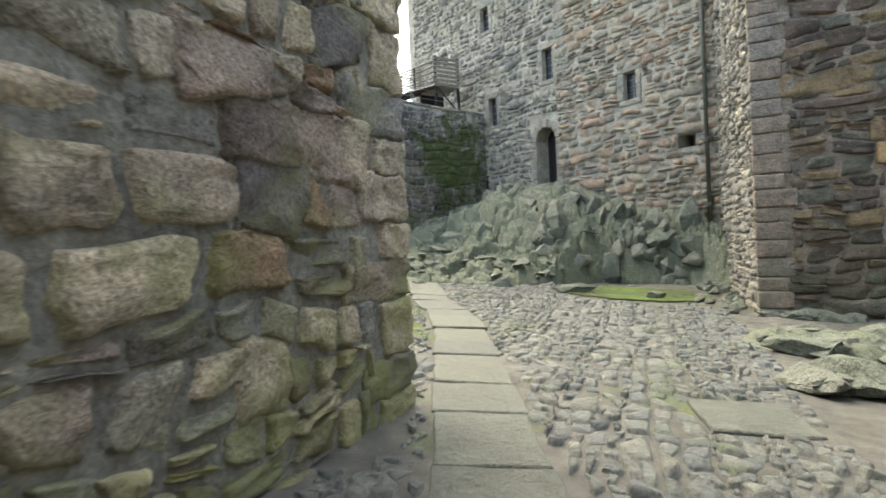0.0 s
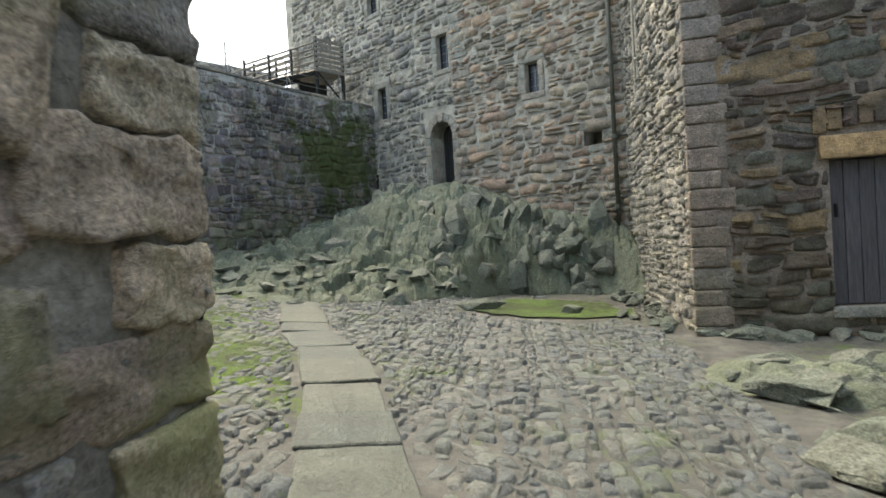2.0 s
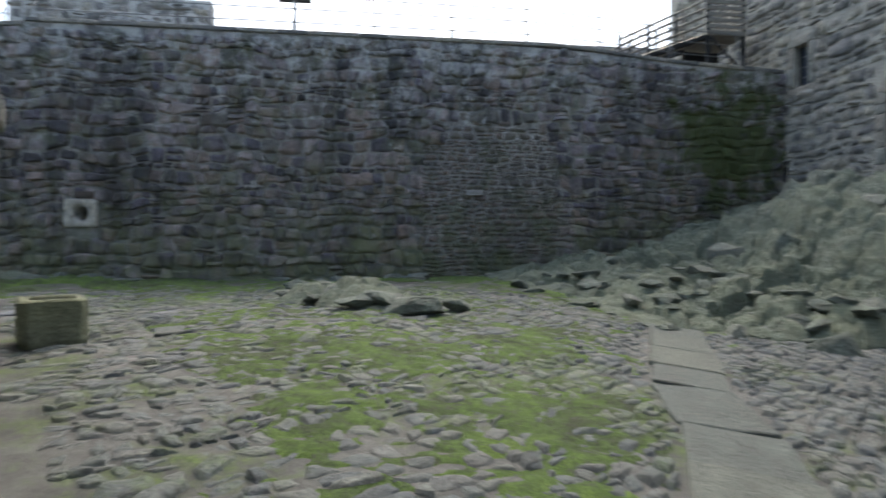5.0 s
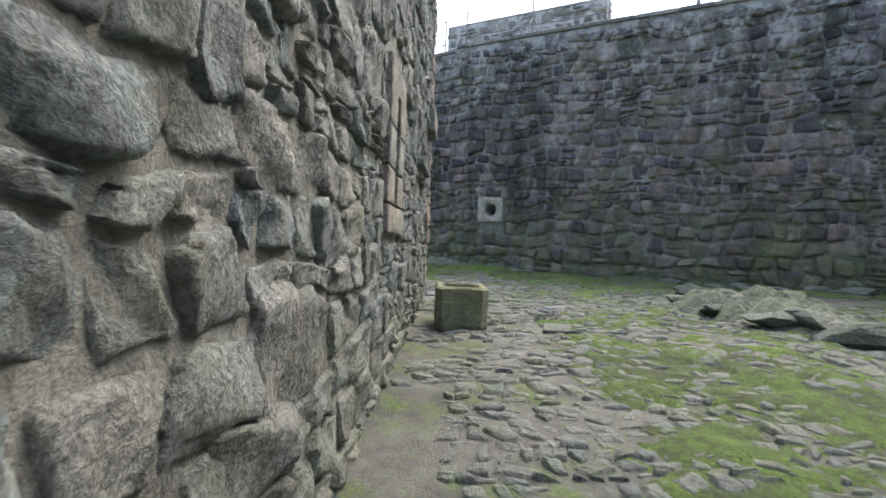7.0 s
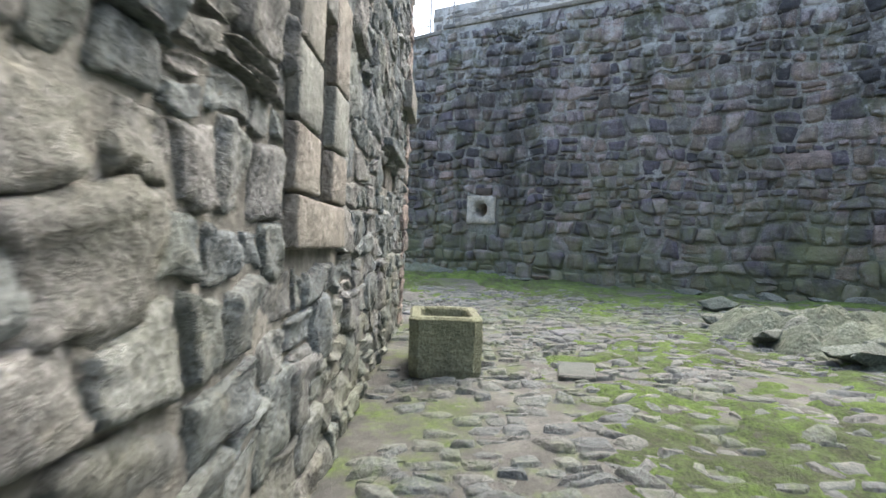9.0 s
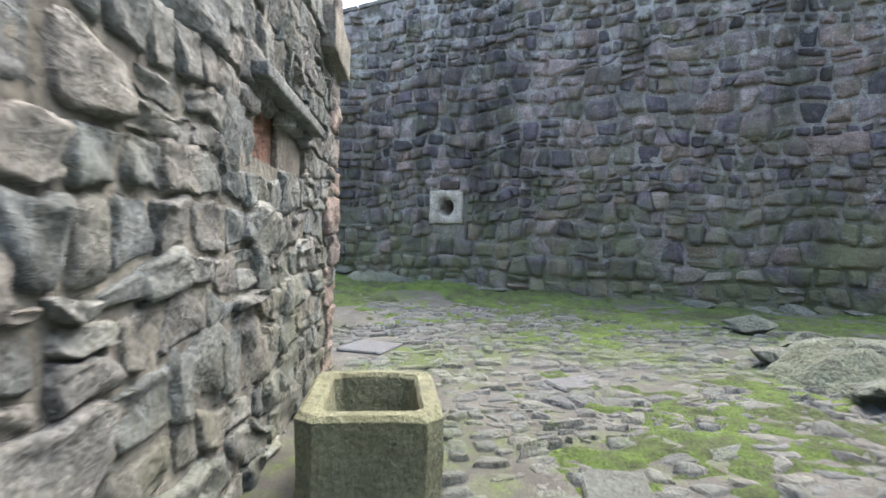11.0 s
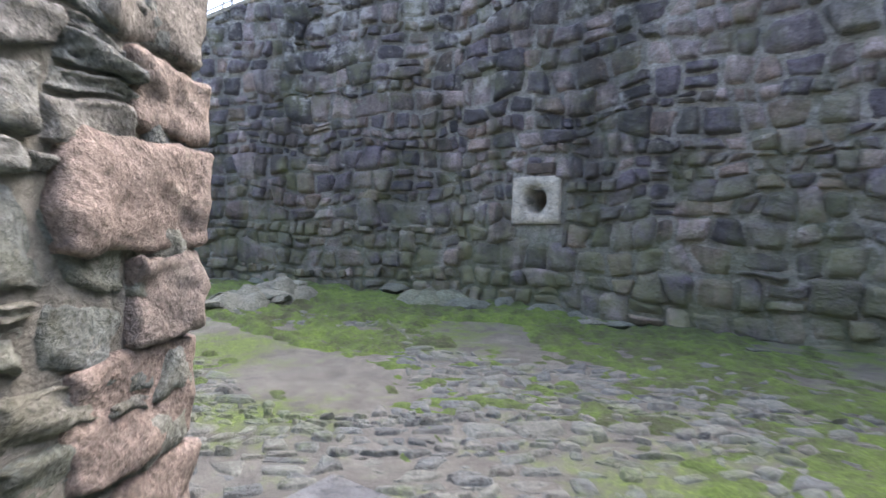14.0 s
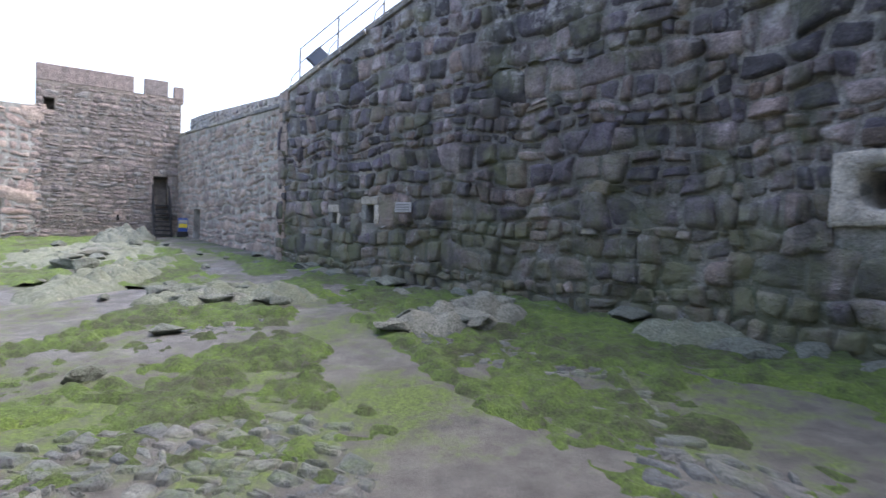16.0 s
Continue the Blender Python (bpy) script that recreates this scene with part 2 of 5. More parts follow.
def door_material():
    m, n, l, bsdf = nodes_of("door_boards")
    grain = noise_node(n, l, 6.0, 7, 0.7, (6.0, 6.0, 0.5))
    col = ramp(n, l, grain, [(0.3, (0.03, 0.031, 0.038)), (0.6, (0.075, 0.075, 0.085)), (0.8, (0.15, 0.145, 0.15))])
    col = mix(n, l, 0.7, col, ramp(n, l, per_piece(n, l), [(0.0, 0.7), (1.0, 1.3)]), "MULTIPLY")
    l.new(col, bsdf.inputs["Base Color"])
    bsdf.inputs["Roughness"].default_value = 0.75
    bump(n, l, bsdf, grain, 0.5, 0.01)
    return m


M_DOOR = door_material()


def ground_material():
    """Earth and grit between the stones, moss and grass in patches, wet puddled earth."""
    m, n, l, bsdf = nodes_of("earth")
    fine, mid, big = noise_node(n, l, 70.0, 6, 0.7), noise_node(n, l, 6.0, 7, 0.65), noise_node(n, l, 0.7, 5, 0.6)
    col = ramp(n, l, mid, [(0.3, (0.045, 0.047, 0.045)), (0.5, (0.077, 0.079, 0.075)), (0.7, (0.118, 0.118, 0.112))])
    col = mix(n, l, 0.8, col, ramp(n, l, fine, [(0.3, 0.5), (0.7, 1.5)]), "MULTIPLY")
    green, blade = turf_mask(n, l)
    col = mix(n, l, green, col, blade)
    l.new(col, bsdf.inputs["Base Color"])
    l.new(ramp(n, l, big, [(0.35, 0.35), (0.55, 0.9)]), bsdf.inputs["Roughness"])
    bump(n, l, bsdf, math_node(n, l, "ADD", fine, mid), 0.7, 0.03)
    return m


M_GROUND = ground_material()


def moss_material():
    """Short turf and cushion moss, from dull olive to bright green, with bare specks."""
    m, n, l, bsdf = nodes_of("moss_turf")
    fine, mid, big = noise_node(n, l, 55.0, 6, 0.75), noise_node(n, l, 7.0, 7, 0.7), noise_node(n, l, 0.9, 5, 0.65)
    tone = math_node(n, l, "ADD", math_node(n, l, "MULTIPLY", mid, 0.5), math_node(n, l, "MULTIPLY", big, 0.5))
    col = ramp(n, l, tone, [(0.38, (0.052, 0.06, 0.034)), (0.46, (0.062, 0.092, 0.032)), (0.54, (0.088, 0.15, 0.03)), (0.66, (0.14, 0.215, 0.042))])
    col = mix(n, l, 0.9, col, ramp(n, l, fine, [(0.3, 0.25), (0.7, 1.8)]), "MULTIPLY")
    bare = ramp(n, l, noise_node(n, l, 13.0, 7, 0.75), [(0.54, 0.0), (0.66, 0.8)])
    col = mix(n, l, bare, col, (0.085, 0.085, 0.075))
    l.new(col, bsdf.inputs["Base Color"])
    bsdf.inputs["Roughness"].default_value = 0.95
    bump(n, l, bsdf, math_node(n, l, "ADD", fine, mid), 1.0, 0.05)
    return m


M_MOSS = moss_material()


# ---- geometry helpers ----
def mesh_object(name, verts, faces, material, parent=None, smooth=True, label=""):
    me = bpy.data.meshes.new(name)
    me.from_pydata(verts if isinstance(verts, list) else verts.tolist(), [], faces if isinstance(faces, list) else faces.tolist())
    me.materials.append(material)
    if smooth:
        me.polygons.foreach_set("use_smooth", [True] * len(me.polygons))
    me.update()
    ob = new(name, me)
    ob.parent = parent
    return tagged(ob, label)


def part(name, bm, material, parent=None, label="", smooth=False):
    me = bpy.data.meshes.new(name)
    bm.normal_update()
    bm.to_mesh(me)
    bm.free()
    me.materials.append(material)
    if smooth:
        me.polygons.foreach_set("use_smooth", [True] * len(me.polygons))
    ob = new(name, me)
    ob.parent = parent
    return tagged(ob, label)


def box(size, m=None, bevel=0.0, segments=2):
    bm = bmesh.new()
    bmesh.ops.create_cube(bm, size=1.0)
    for v in bm.verts:
        v.co = Vector((v.co.x * size[0], v.co.y * size[1], v.co.z * size[2]))
    if bevel:
        bmesh.ops.bevel(bm, geom=bm.edges[:], offset=bevel, segments=segments, affect="EDGES", profile=0.5)
    if m is not None:
        bm.transform(m)
    return bm


def rod(a, b, r, sides=8):
    a, b = Vector(a), Vector(b)
    bm = bmesh.new()
    bmesh.ops.create_cone(bm, cap_ends=True, segments=sides, radius1=r, radius2=r, depth=(b - a).length)
    bm.transform(Matrix.Translation((a + b) / 2) @ (b - a).to_track_quat("Z", "Y").to_matrix().to_4x4())
    return bm


def interp(x, xs, ys):
    return float(np.interp(x, xs, ys))


GX = [-60, -40, -32, -21, -14.4, -12, -9, -4.3, -2.6, -0.9, 0.0, 3.5, 5.4, 9, 60]
GZ = [2.0, 1.95, 1.8, 1.3, 0.9, 0.77, 0.69, 0.71, 0.56, 0.34, 0.22, 0.02, -0.13, -0.1, -0.1]


def ground_z(x, y):
    z = sum(interp(x + dx, GX, GZ) for dx in (-0.8, -0.4, 0.0, 0.4, 0.8)) / 5
    return z + 0.03 * (min(max(y, -12), 24) - 5)


class Plane:
    """An upright plane from a to b; 'out' is the side towards the court."""

    def __init__(self, a, b, inside):
        self.a, self.b = np.array(a, float), np.array(b, float)
        self.length = float(np.linalg.norm(self.b - self.a))
        self.u = (self.b - self.a) / self.length
        self.n = np.array((-self.u[1], self.u[0]))
        if self.n @ (np.array(inside) - self.a) < 0:
            self.n = -self.n

    def at(self, s, z, out=0.0):
        p = self.a + self.u * s + self.n * out
        return Vector((p[0], p[1], z))

    def out(self, x, y):
        return float(self.n @ (np.array((x, y)) - self.a))

    def along(self, x, y):
        return float(self.u @ (np.array((x, y)) - self.a))

    def matrix(self, s, z, out=0.0):
        """x along the wall, y out of it, z up."""
        p = self.at(s, z, out)
        return Matrix(((self.u[0], self.n[0], 0, p.x), (self.u[1], self.n[1], 0, p.y), (0, 0, 1, p.z), (0, 0, 0, 1)))


def prism_wall(name, plane, s0, s1, bottom, top, thick, holes, material, depth=0.6):
    """A wall with recesses: a front leaf with the openings cut out of it, and a closed leaf behind."""
    cuts = sorted({s0, s1, *[h[0] for h in holes], *[h[1] for h in holes], *np.linspace(s0, s1, 8)[1:-1].round(3)})
    verts, faces = [], []

    def block(a, b, z0a, z0b, z1a, z1b, f, k):
        i = len(verts)
        for s, lo, hi in ((a, z0a, z1a), (b, z0b, z1b)):
            for o in (f, k):
                verts.extend((tuple(plane.at(s, lo, o)), tuple(plane.at(s, hi, o))))
        faces.extend([tuple(i + q for q in f4) for f4 in ((0, 1, 5, 4), (2, 6, 7, 3), (0, 2, 3, 1), (4, 5, 7, 6), (1, 3, 7, 5), (0, 4, 6, 2))])

    for a, b in zip(cuts, cuts[1:]):
        mid = (a + b) / 2
        here = sorted([h for h in holes if h[0] <= mid <= h[1]], key=lambda h: h[2])
        lo = (bottom, bottom)
        for h in here:
            block(a, b, lo[0], lo[1], h[2], h[2], 0.0, -depth)
            lo = (h[3], h[3])
        block(a, b, lo[0], lo[1], top(a), top(b), 0.0, -depth)
        block(a, b, bottom, bottom, top(a), top(b), -depth, -thick)
    ob = mesh_object(name, verts, faces, material, smooth=False)
    bm = bmesh.new()
    bm.from_mesh(ob.data)
    bmesh.ops.recalc_face_normals(bm, faces=bm.faces[:])
    bm.to_mesh(ob.data)
    bm.free()
    return tagged(ob, kind="structure")


def rubble_cells(rng, s0, s1, z0, z1, h_mean, ratio, blocked, joint, jitter=0.25, split=0.25):
    """Quads of roughly coursed rubble: wavy beds, uneven widths, some stones split in two."""
    quads = []
    z = z0
    ph = rng.uniform(0, 6.28, 8)
    row = 0

    def bed(k, s):
        return h_mean * 0.2 * (math.sin(s * 1.3 + ph[k % 8]) + 0.7 * math.sin(s * 3.1 + ph[(k + 3) % 8] * 2))

    while z < z1:
        h = h_mean * rng.uniform(0.6, 1.5)
        s = s0 - rng.uniform(0, h)
        lean = 0.0
        while s < s1:
            w = h * rng.uniform(*ratio)
            a, b = max(s, s0), min(s + w, s1)
            nlean = rng.normal(0, jitter * 0.35) * h
            if b - a > 0.35 * h:
                spans = [(a, b)]
                for h0, h1, y0, y1 in blocked:
                    if z + h * 0.7 > y0 and z + h * 0.3 < y1:
                        nxt = []
                        for p, q in spans:
                            if q <= h0 or p >= h1:
                                nxt.append((p, q))
                            else:
                                if h0 - p > 0.25 * h:
                                    nxt.append((p, h0))
                                if q - h1 > 0.25 * h:
                                    nxt.append((h1, q))
                        spans = nxt
                for p, q in spans:
                    whole = (p, q) == (s, s + w)
                    l0, l1 = (lean, nlean) if whole else (0.0, 0.0)
                    zb0, zb1, zt0, zt1 = z + bed(row, p), z + bed(row, q), z + h + bed(row + 1, p), z + h + bed(row + 1, q)
                    j = joint / 2
                    if rng.random() < split and q - p > 1.3 * h:
                        t = rng.uniform(0.35, 0.65)
                        m0, m1 = zb0 + (zt0 - zb0) * t, zb1 + (zt1 - zb1) * t + rng.normal(0, 0.06) * h
                        quads.append(((p - l0 + j, zb0 + j), (q - l1 - j, zb1 + j), (q - j, m1 - j), (p + j, m0 - j)))
                        quads.append(((p + j, m0 + j), (q - j, m1 + j), (q + l1 - j, zt1 - j), (p + l0 + j, zt0 - j)))
                    else:
                        quads.append(((p - l0 + j, zb0 + j), (q - l1 - j, zb1 + j), (q + l1 - j, zt1 - j), (p + l0 + j, zt0 - j)))
            lean = nlean
            s += w
        z += h
        row += 1
    return np.array(quads)


def pillow(rng, quads, n, depth, rough, corner=0.1, sink=0.02, power=13.0):
    """Every quad becomes a rounded, uneven stone face: arrays (stones, n*n, 3) of along, up, out."""
    t = np.linspace(-1, 1, n)
    t = np.sign(t) * np.abs(t) ** 0.6
    U, V = (g.ravel() for g in np.meshgrid(t, t))
    N = len(quads)
    cor = corner * rng.uniform(0.5, 1.5, (N, 1))
    u = U[None] * np.sqrt(1 - cor * V[None] ** 2)
    v = V[None] * np.sqrt(1 - cor * U[None] ** 2)
    edge = np.maximum(np.abs(U), np.abs(V)) > 0.99
    size = np.linalg.norm(quads[:, 2] - quads[:, 0], axis=1)[:, None]
    u = u + rng.normal(0, 0.04, (N, n * n))
    v = v + rng.normal(0, 0.04, (N, n * n))
    a, b = (u + 1) / 2, (v + 1) / 2
    q = quads[:, :, None, :]
    P = q[:, 0] * ((1 - a) * (1 - b))[..., None] + q[:, 1] * (a * (1 - b))[..., None] + q[:, 2] * (a * b)[..., None] + q[:, 3] * ((1 - a) * b)[..., None]
    crown = (1 - np.abs(U) ** power) * (1 - np.abs(V) ** power)
    d = depth * rng.uniform(0.25, 1.35, (N, 1))
    tilt = rng.normal(0, 0.25, (N, 1)) * U[None] + rng.normal(0, 0.25, (N, 1)) * V[None]
    lump = 0.0
    for k in range(3):
        f = rng.uniform(1.2, 3.6, (N, 2))
        lump = lump + np.sin(U[None] * f[:, :1] + V[None] * f[:, 1:] + rng.uniform(0, 6.28, (N, 1))) / 3
    H = crown[None] * (d * (1 + tilt) + rough * lump * np.minimum(size, 0.6) * 2) + rng.normal(0, 1, (N, n * n)) * rough * 0.35 * size * ~edge[None]
    H = np.where(edge[None], -sink, np.maximum(H, -sink * 0.4))
    return np.dstack((P, H))


def value_noise(P, seed):
    """Smooth noise in -1..1 at the points P (..., 2), one unit a cell."""
    i = np.floor(P).astype(np.int64)
    f = P - i
    f = f * f * (3 - 2 * f)

    def corner(dx, dy):
        h = ((i[..., 0] + dx) * 374761393 + (i[..., 1] + dy) * 668265263 + seed * 974711) & 0xFFFFFFFF
        h = ((h ^ (h >> 13)) * 1274126177) & 0xFFFFFFFF
        return ((h ^ (h >> 16)) & 0xFFFF) / 32767.5 - 1

    a = corner(0, 0) * (1 - f[..., 0]) + corner(1, 0) * f[..., 0]
    b = corner(0, 1) * (1 - f[..., 0]) + corner(1, 1) * f[..., 0]
    return a * (1 - f[..., 1]) + b * f[..., 1]


def weather(S, h, seed, fracture):
    """Joints that wander, broken outlines, and split, layered stone faces."""
    P = S[:, :, :2].copy()
    for wave, amp in ((3.2, 0.18), (1.2, 0.17), (0.45, 0.07)):
        for axis in (0, 1):
            S[:, :, axis] += amp * h * value_noise(P / (wave * h) + 31.7, seed + axis + int(wave * 10))
    face = S[:, :, 2] > 0
    layered = value_noise(P * np.array((7.0, 12.0)), seed + 7) + 0.6 * value_noise(P * np.array((17.0, 31.0)), seed + 8)
    chips = np.abs(value_noise(P * 9.0, seed + 9))
    S[:, :, 2] += face * fracture * (layered + 1.2 * chips - 0.5)
    return S


def grid_faces(n):
    return [(j * n + i, j * n + i + 1, (j + 1) * n + i + 1, (j + 1) * n + i) for j in range(n - 1) for i in range(n - 1)]


def lay_stones(S, n, place, material, parent, piece, choose, bulk_label, limit=300):
    """The chosen stones as pieces of their own, the others joined into one mesh."""
    F = grid_faces(n)
    rest, made = [], 0
    for st in S:
        c = st.mean(axis=0)
        W = place(st)
        if made < limit and choose(c):
            base = W.mean(axis=0)
            ob = mesh_object(piece, W - base, F, material, parent)
            ob.location = base
            made += 1
        else:
            rest.append(W)
    if rest:
        V = np.concatenate(rest)
        f = np.array(F)
        A = (np.arange(len(rest))[:, None, None] * n * n + f[None]).reshape(-1, 4)
        tagged(mesh_object(piece + "_field", V, A, material, parent), bulk_label, kind="stuff")


STONE_WORK = []


def rubble_wall(name, plane, s0, s1, bottom, top, thick, holes, mortar, stone, h_mean, ratio, joint, depth, rough, n=5, margin=0.0, near=(0, 0, 0, 0), seed=1, skip=(), zlim=None, label="", out=0.0, recess=0.6, stone_from=None):
    wall = tagged(prism_wall(name, plane, s0, s1, bottom, top, thick, holes, mortar, recess), label)

    def work():
        rng = np.random.default_rng(seed)
        zmax = zlim or max(top(s0), top(s1))
        blocked = [(h[0] - margin, h[1] + margin, h[2] - margin, h[3] + margin) for h in holes] + list(skip)
        q = rubble_cells(rng, s0, s1, stone_from if stone_from is not None else bottom, zmax, h_mean, ratio, blocked, joint)
        mid = q.mean(axis=1)
        q = q[np.array([m[1] < top(m[0]) - 0.4 * h_mean for m in mid])]
        big = rng.random(len(q)) < 0.16
        c0 = q.mean(axis=1, keepdims=True)
        q = np.where(big[:, None, None], c0 + (q - c0) * rng.uniform(1.15, 1.6, (len(q), 1, 1)), q)
        q = q + rng.normal(0, 0.04 * h_mean, q.shape)
        S = weather(pillow(rng, q, n, depth, rough), h_mean, seed, min(0.014, depth * 0.25))
        S[:, :, 2] += np.where(big, rng.uniform(0.008, 0.02, len(q)), 0.0)[:, None] * (S[:, :, 2] > 0)

        def place(st):
            p = plane.a + plane.u * st[:, :1] + plane.n * (st[:, 2:] + out)
            return np.hstack((p, st[:, 1:2]))

        lay_stones(S, n, place, stone, wall, "stone", lambda c: near[0] < c[0] < near[1] and near[2] < c[1] < near[3], "roughly coursed weathered rubble stones in mortar")

    STONE_WORK.append(work)
    return wall


def dressed(plane, s0, s1, z0, z1, parent, material=None, out=0.03, depth=0.12, name="dressed_stone"):
    """One dressed block, slightly proud of the wall."""
    bm = box((s1 - s0 - 0.012, depth, z1 - z0 - 0.012), None, 0.012)
    bmesh.ops.subdivide_edges(bm, edges=[e for e in bm.edges if e.calc_length() > 0.15], cuts=2, use_grid_fill=True)
    for v in bm.verts:
        v.co += 0.006 * noise.noise_vector(v.co * 9 + Vector((s0, z0, s1)) * 7)
    bm.transform(plane.matrix((s0 + s1) / 2, (z0 + z1) / 2, out - depth / 2))
    return part(name, bm, material or M_QUOIN, parent, smooth=True)


# ---- the court's planes ----
COURT = (-3.0, 9.5)
P_CURTAIN = Plane((1.9, 22.3), (-14.5, 12.05), COURT)
P_BEND = Plane((-14.5, 12.05), (-21.0, 4.9), (-12, 5))
P_FAR = Plane((-21.25, 5.15), (-31.6, -3.2), (-20, -3))
P_FARTOWER = Plane((-31.3, -3.4), (-28.8, -7.2), (-20, 0))
P_WEST = Plane((-28.9, -7.05), (-20.0, -19.0), (-18, -5))
P_KEEP = Plane((1.9, 22.3), (7.5, 14.6), (0, 15))
P_JAMB = Plane((7.5, 14.6), (5.45, 9.5), (0, 14))
P_DOORSIDE = Plane((5.45, 9.5), (7.05, 8.72), (3, 5))
P_TOWER_EAST = Plane((-0.31, 4.31), (-1.41, 1.74), (3, 2))
P_TOWER_NORTH = Plane((-0.31, 4.31), (-8.62, 8.67), COURT)
P_TOWER_WEST = Plane((-8.62, 8.67), (-11.5, 1.95), (-15, 6))


# ---- ground: one sheet to the horizon ----
def graded(lo, hi, step, far):
    mid = list(np.arange(lo, hi + step / 2, step))
    left, right, d = [], [], step
    while (left[-1] if left else lo) > -far:
        d *= 1.35
        left.append((left[-1] if left else lo) - d)
        right.append((right[-1] if right else hi) + d)
    return left[::-1] + mid + right


def lumps(x, y):
    return 0.035 * noise.noise(Vector((x * 0.9, y * 0.9, 0.3))) + 0.02 * noise.noise(Vector((x * 3.1, y * 3.1, 1.7)))


POND = (4.2, 12.9)


def ground_full(x, y):
    z = ground_z(x, y) + lumps(x, y)
    w = math.exp(-(((x - POND[0]) * 0.75 + (y - POND[1]) * 0.25) ** 2 / 1.3 + ((y - POND[1]) * 0.7) ** 2 / 1.6))
    return z - 0.1 * w


gx, gy = graded(-24, 8.5, 0.14, 400), graded(-1, 17, 0.14, 400)
gv = [(x, y, ground_full(x, y)) for y in gy for x in gx]
nx = len(gx)
gf = [(j * nx + i, j * nx + i + 1, (j + 1) * nx + i + 1, (j + 1) * nx + i) for j in range(len(gy) - 1) for i in range(nx - 1)]
ground = tagged(mesh_object("ground", gv, gf, M_GROUND), "damp earth and grit with patches of bright moss", "ground", kind="structure")

# ---- curtain wall ----
top_curtain = lambda s: interp(s, [0, 3.2, 6.3, 19.4], [6.6, 6.75, 7.05, 7.1])
top_bend = lambda s: interp(s, [0, 5.6, 9.66], [7.0, 5.95, 5.0])
GUN = (17.86, 18.2, 2.43, 2.77)
curtain = rubble_wall("wall_north", P_CURTAIN, -0.3, 19.42, -0.5, top_curtain, 2.4, [GUN], M_CURTAIN_MORTAR, M_CURTAIN, 0.26, (0.75, 1.55), 0.03, 0.065, 0.02, 6, 0.2, (14.5, 18.6, 1.0, 3.6), 11, [(6.5, 9.95, 0.5, 4.45), (7.0, 9.4, 4.4, 4.95)], zlim=7.2, label="tall dark rubble curtain wall streaked black and mossy", stone_from=0.7, recess=1.5)
bend = rubble_wall("wall_northwest", P_BEND, 0.0, 9.66, -0.5, top_bend, 2.4, [(6.1, 6.34, 2.22, 2.56), (7.28, 7.44, 2.2, 2.41)], M_CURTAIN_MORTAR, M_CURTAIN, 0.26, (0.75, 1.55), 0.03, 0.065, 0.02, 6, 0.12, (0, 4, 0.9, 3.2), 12, zlim=7.0, label="dark rubble curtain wall with small gun slots", stone_from=0.7)
far = rubble_wall("wall_west_far", P_FAR, 0.0, 13.3, -0.5, lambda s: interp(s, [0, 10, 13], [4.95, 5.55, 5.7]), 2.0, [(9.1, 10.2, 1.3, 2.6)], M_KEEP_MORTAR, M_FAR_WALL, 0.22, (1.0, 2.2), 0.03, 0.04, 0.04, 4, 0.0, seed=13, label="pale weathered rubble wall with a small doorway", stone_from=1.0)
west = rubble_wall("wall_west", P_WEST, 0.0, 14.9, -0.5, lambda s: 6.3, 1.5, [(1.2, 2.5, 1.3, 2.7)], M_KEEP_MORTAR, M_FAR_WALL, 0.3, (1.0, 2.2), 0.03, 0.04, 0.04, 4, 0.0, seed=14, label="pale rubble wall with a low arched opening", stone_from=1.0)



def blocked_doorway():
    """A wide walled-up arch, filled with smaller brown rubble set a little back."""
    rng = np.random.default_rng(19)
    q = rubble_cells(rng, 6.45, 10.0, 0.7, 5.05, 0.13, (1.1, 2.8), [], 0.02)
    mid = q.mean(axis=1)
    q = q[np.array([z < 4.3 + 0.75 * math.sqrt(max(0.0, 1 - ((x - 8.2) / 1.8) ** 2)) for x, z in mid])]
    S = weather(pillow(rng, q, 5, 0.03, 0.03), 0.13, 19, 0.006)

    def place(st):
        p = P_CURTAIN.a + P_CURTAIN.u * st[:, :1] + P_CURTAIN.n * st[:, 2:]
        return np.hstack((p, st[:, 1:2]))

    lay_stones(S, 5, place, M_BLOCKING, curtain, "blocking_stone", lambda c: 2.2 < c[1] < 3.8, "small brown rubble filling a walled-up arch")


STONE_WORK.append(blocked_doorway)

# ---- keep ----
W_A, W_B, W_C, W_D = (0.34, 0.8, 6.1, 7.2), (3.3, 3.78, 7.15, 8.25), (6.62, 7.06, 5.66, 6.5), (0.05, 0.55, 9.95, 10.9)
W_HOLE, W_ARCH = (8.33, 8.84, 3.9, 4.32), (2.85, 3.78, 3.3, 5.5)
keep = rubble_wall("wall_keep_grey", P_KEEP, -4.8, 3.9, 0.0, lambda s: 14.0, 1.8, [W_A, W_B, W_ARCH, W_D], M_KEEP_MORTAR, M_KEEP_GREY, 0.2, (0.9, 2.0), 0.045, 0.05, 0.04, 5, 0.0, (0.5, 3.5, 3.4, 6.6), 21, [(a - 0.2, b + 0.2, c - 0.2, d + 0.25) for a, b, c, d in (W_A, W_B, W_D)] + [(2.6, 4.1, 3.0, 5.95)], label="grey rubble keep wall with pale mortar", recess=0.7, stone_from=2.4)
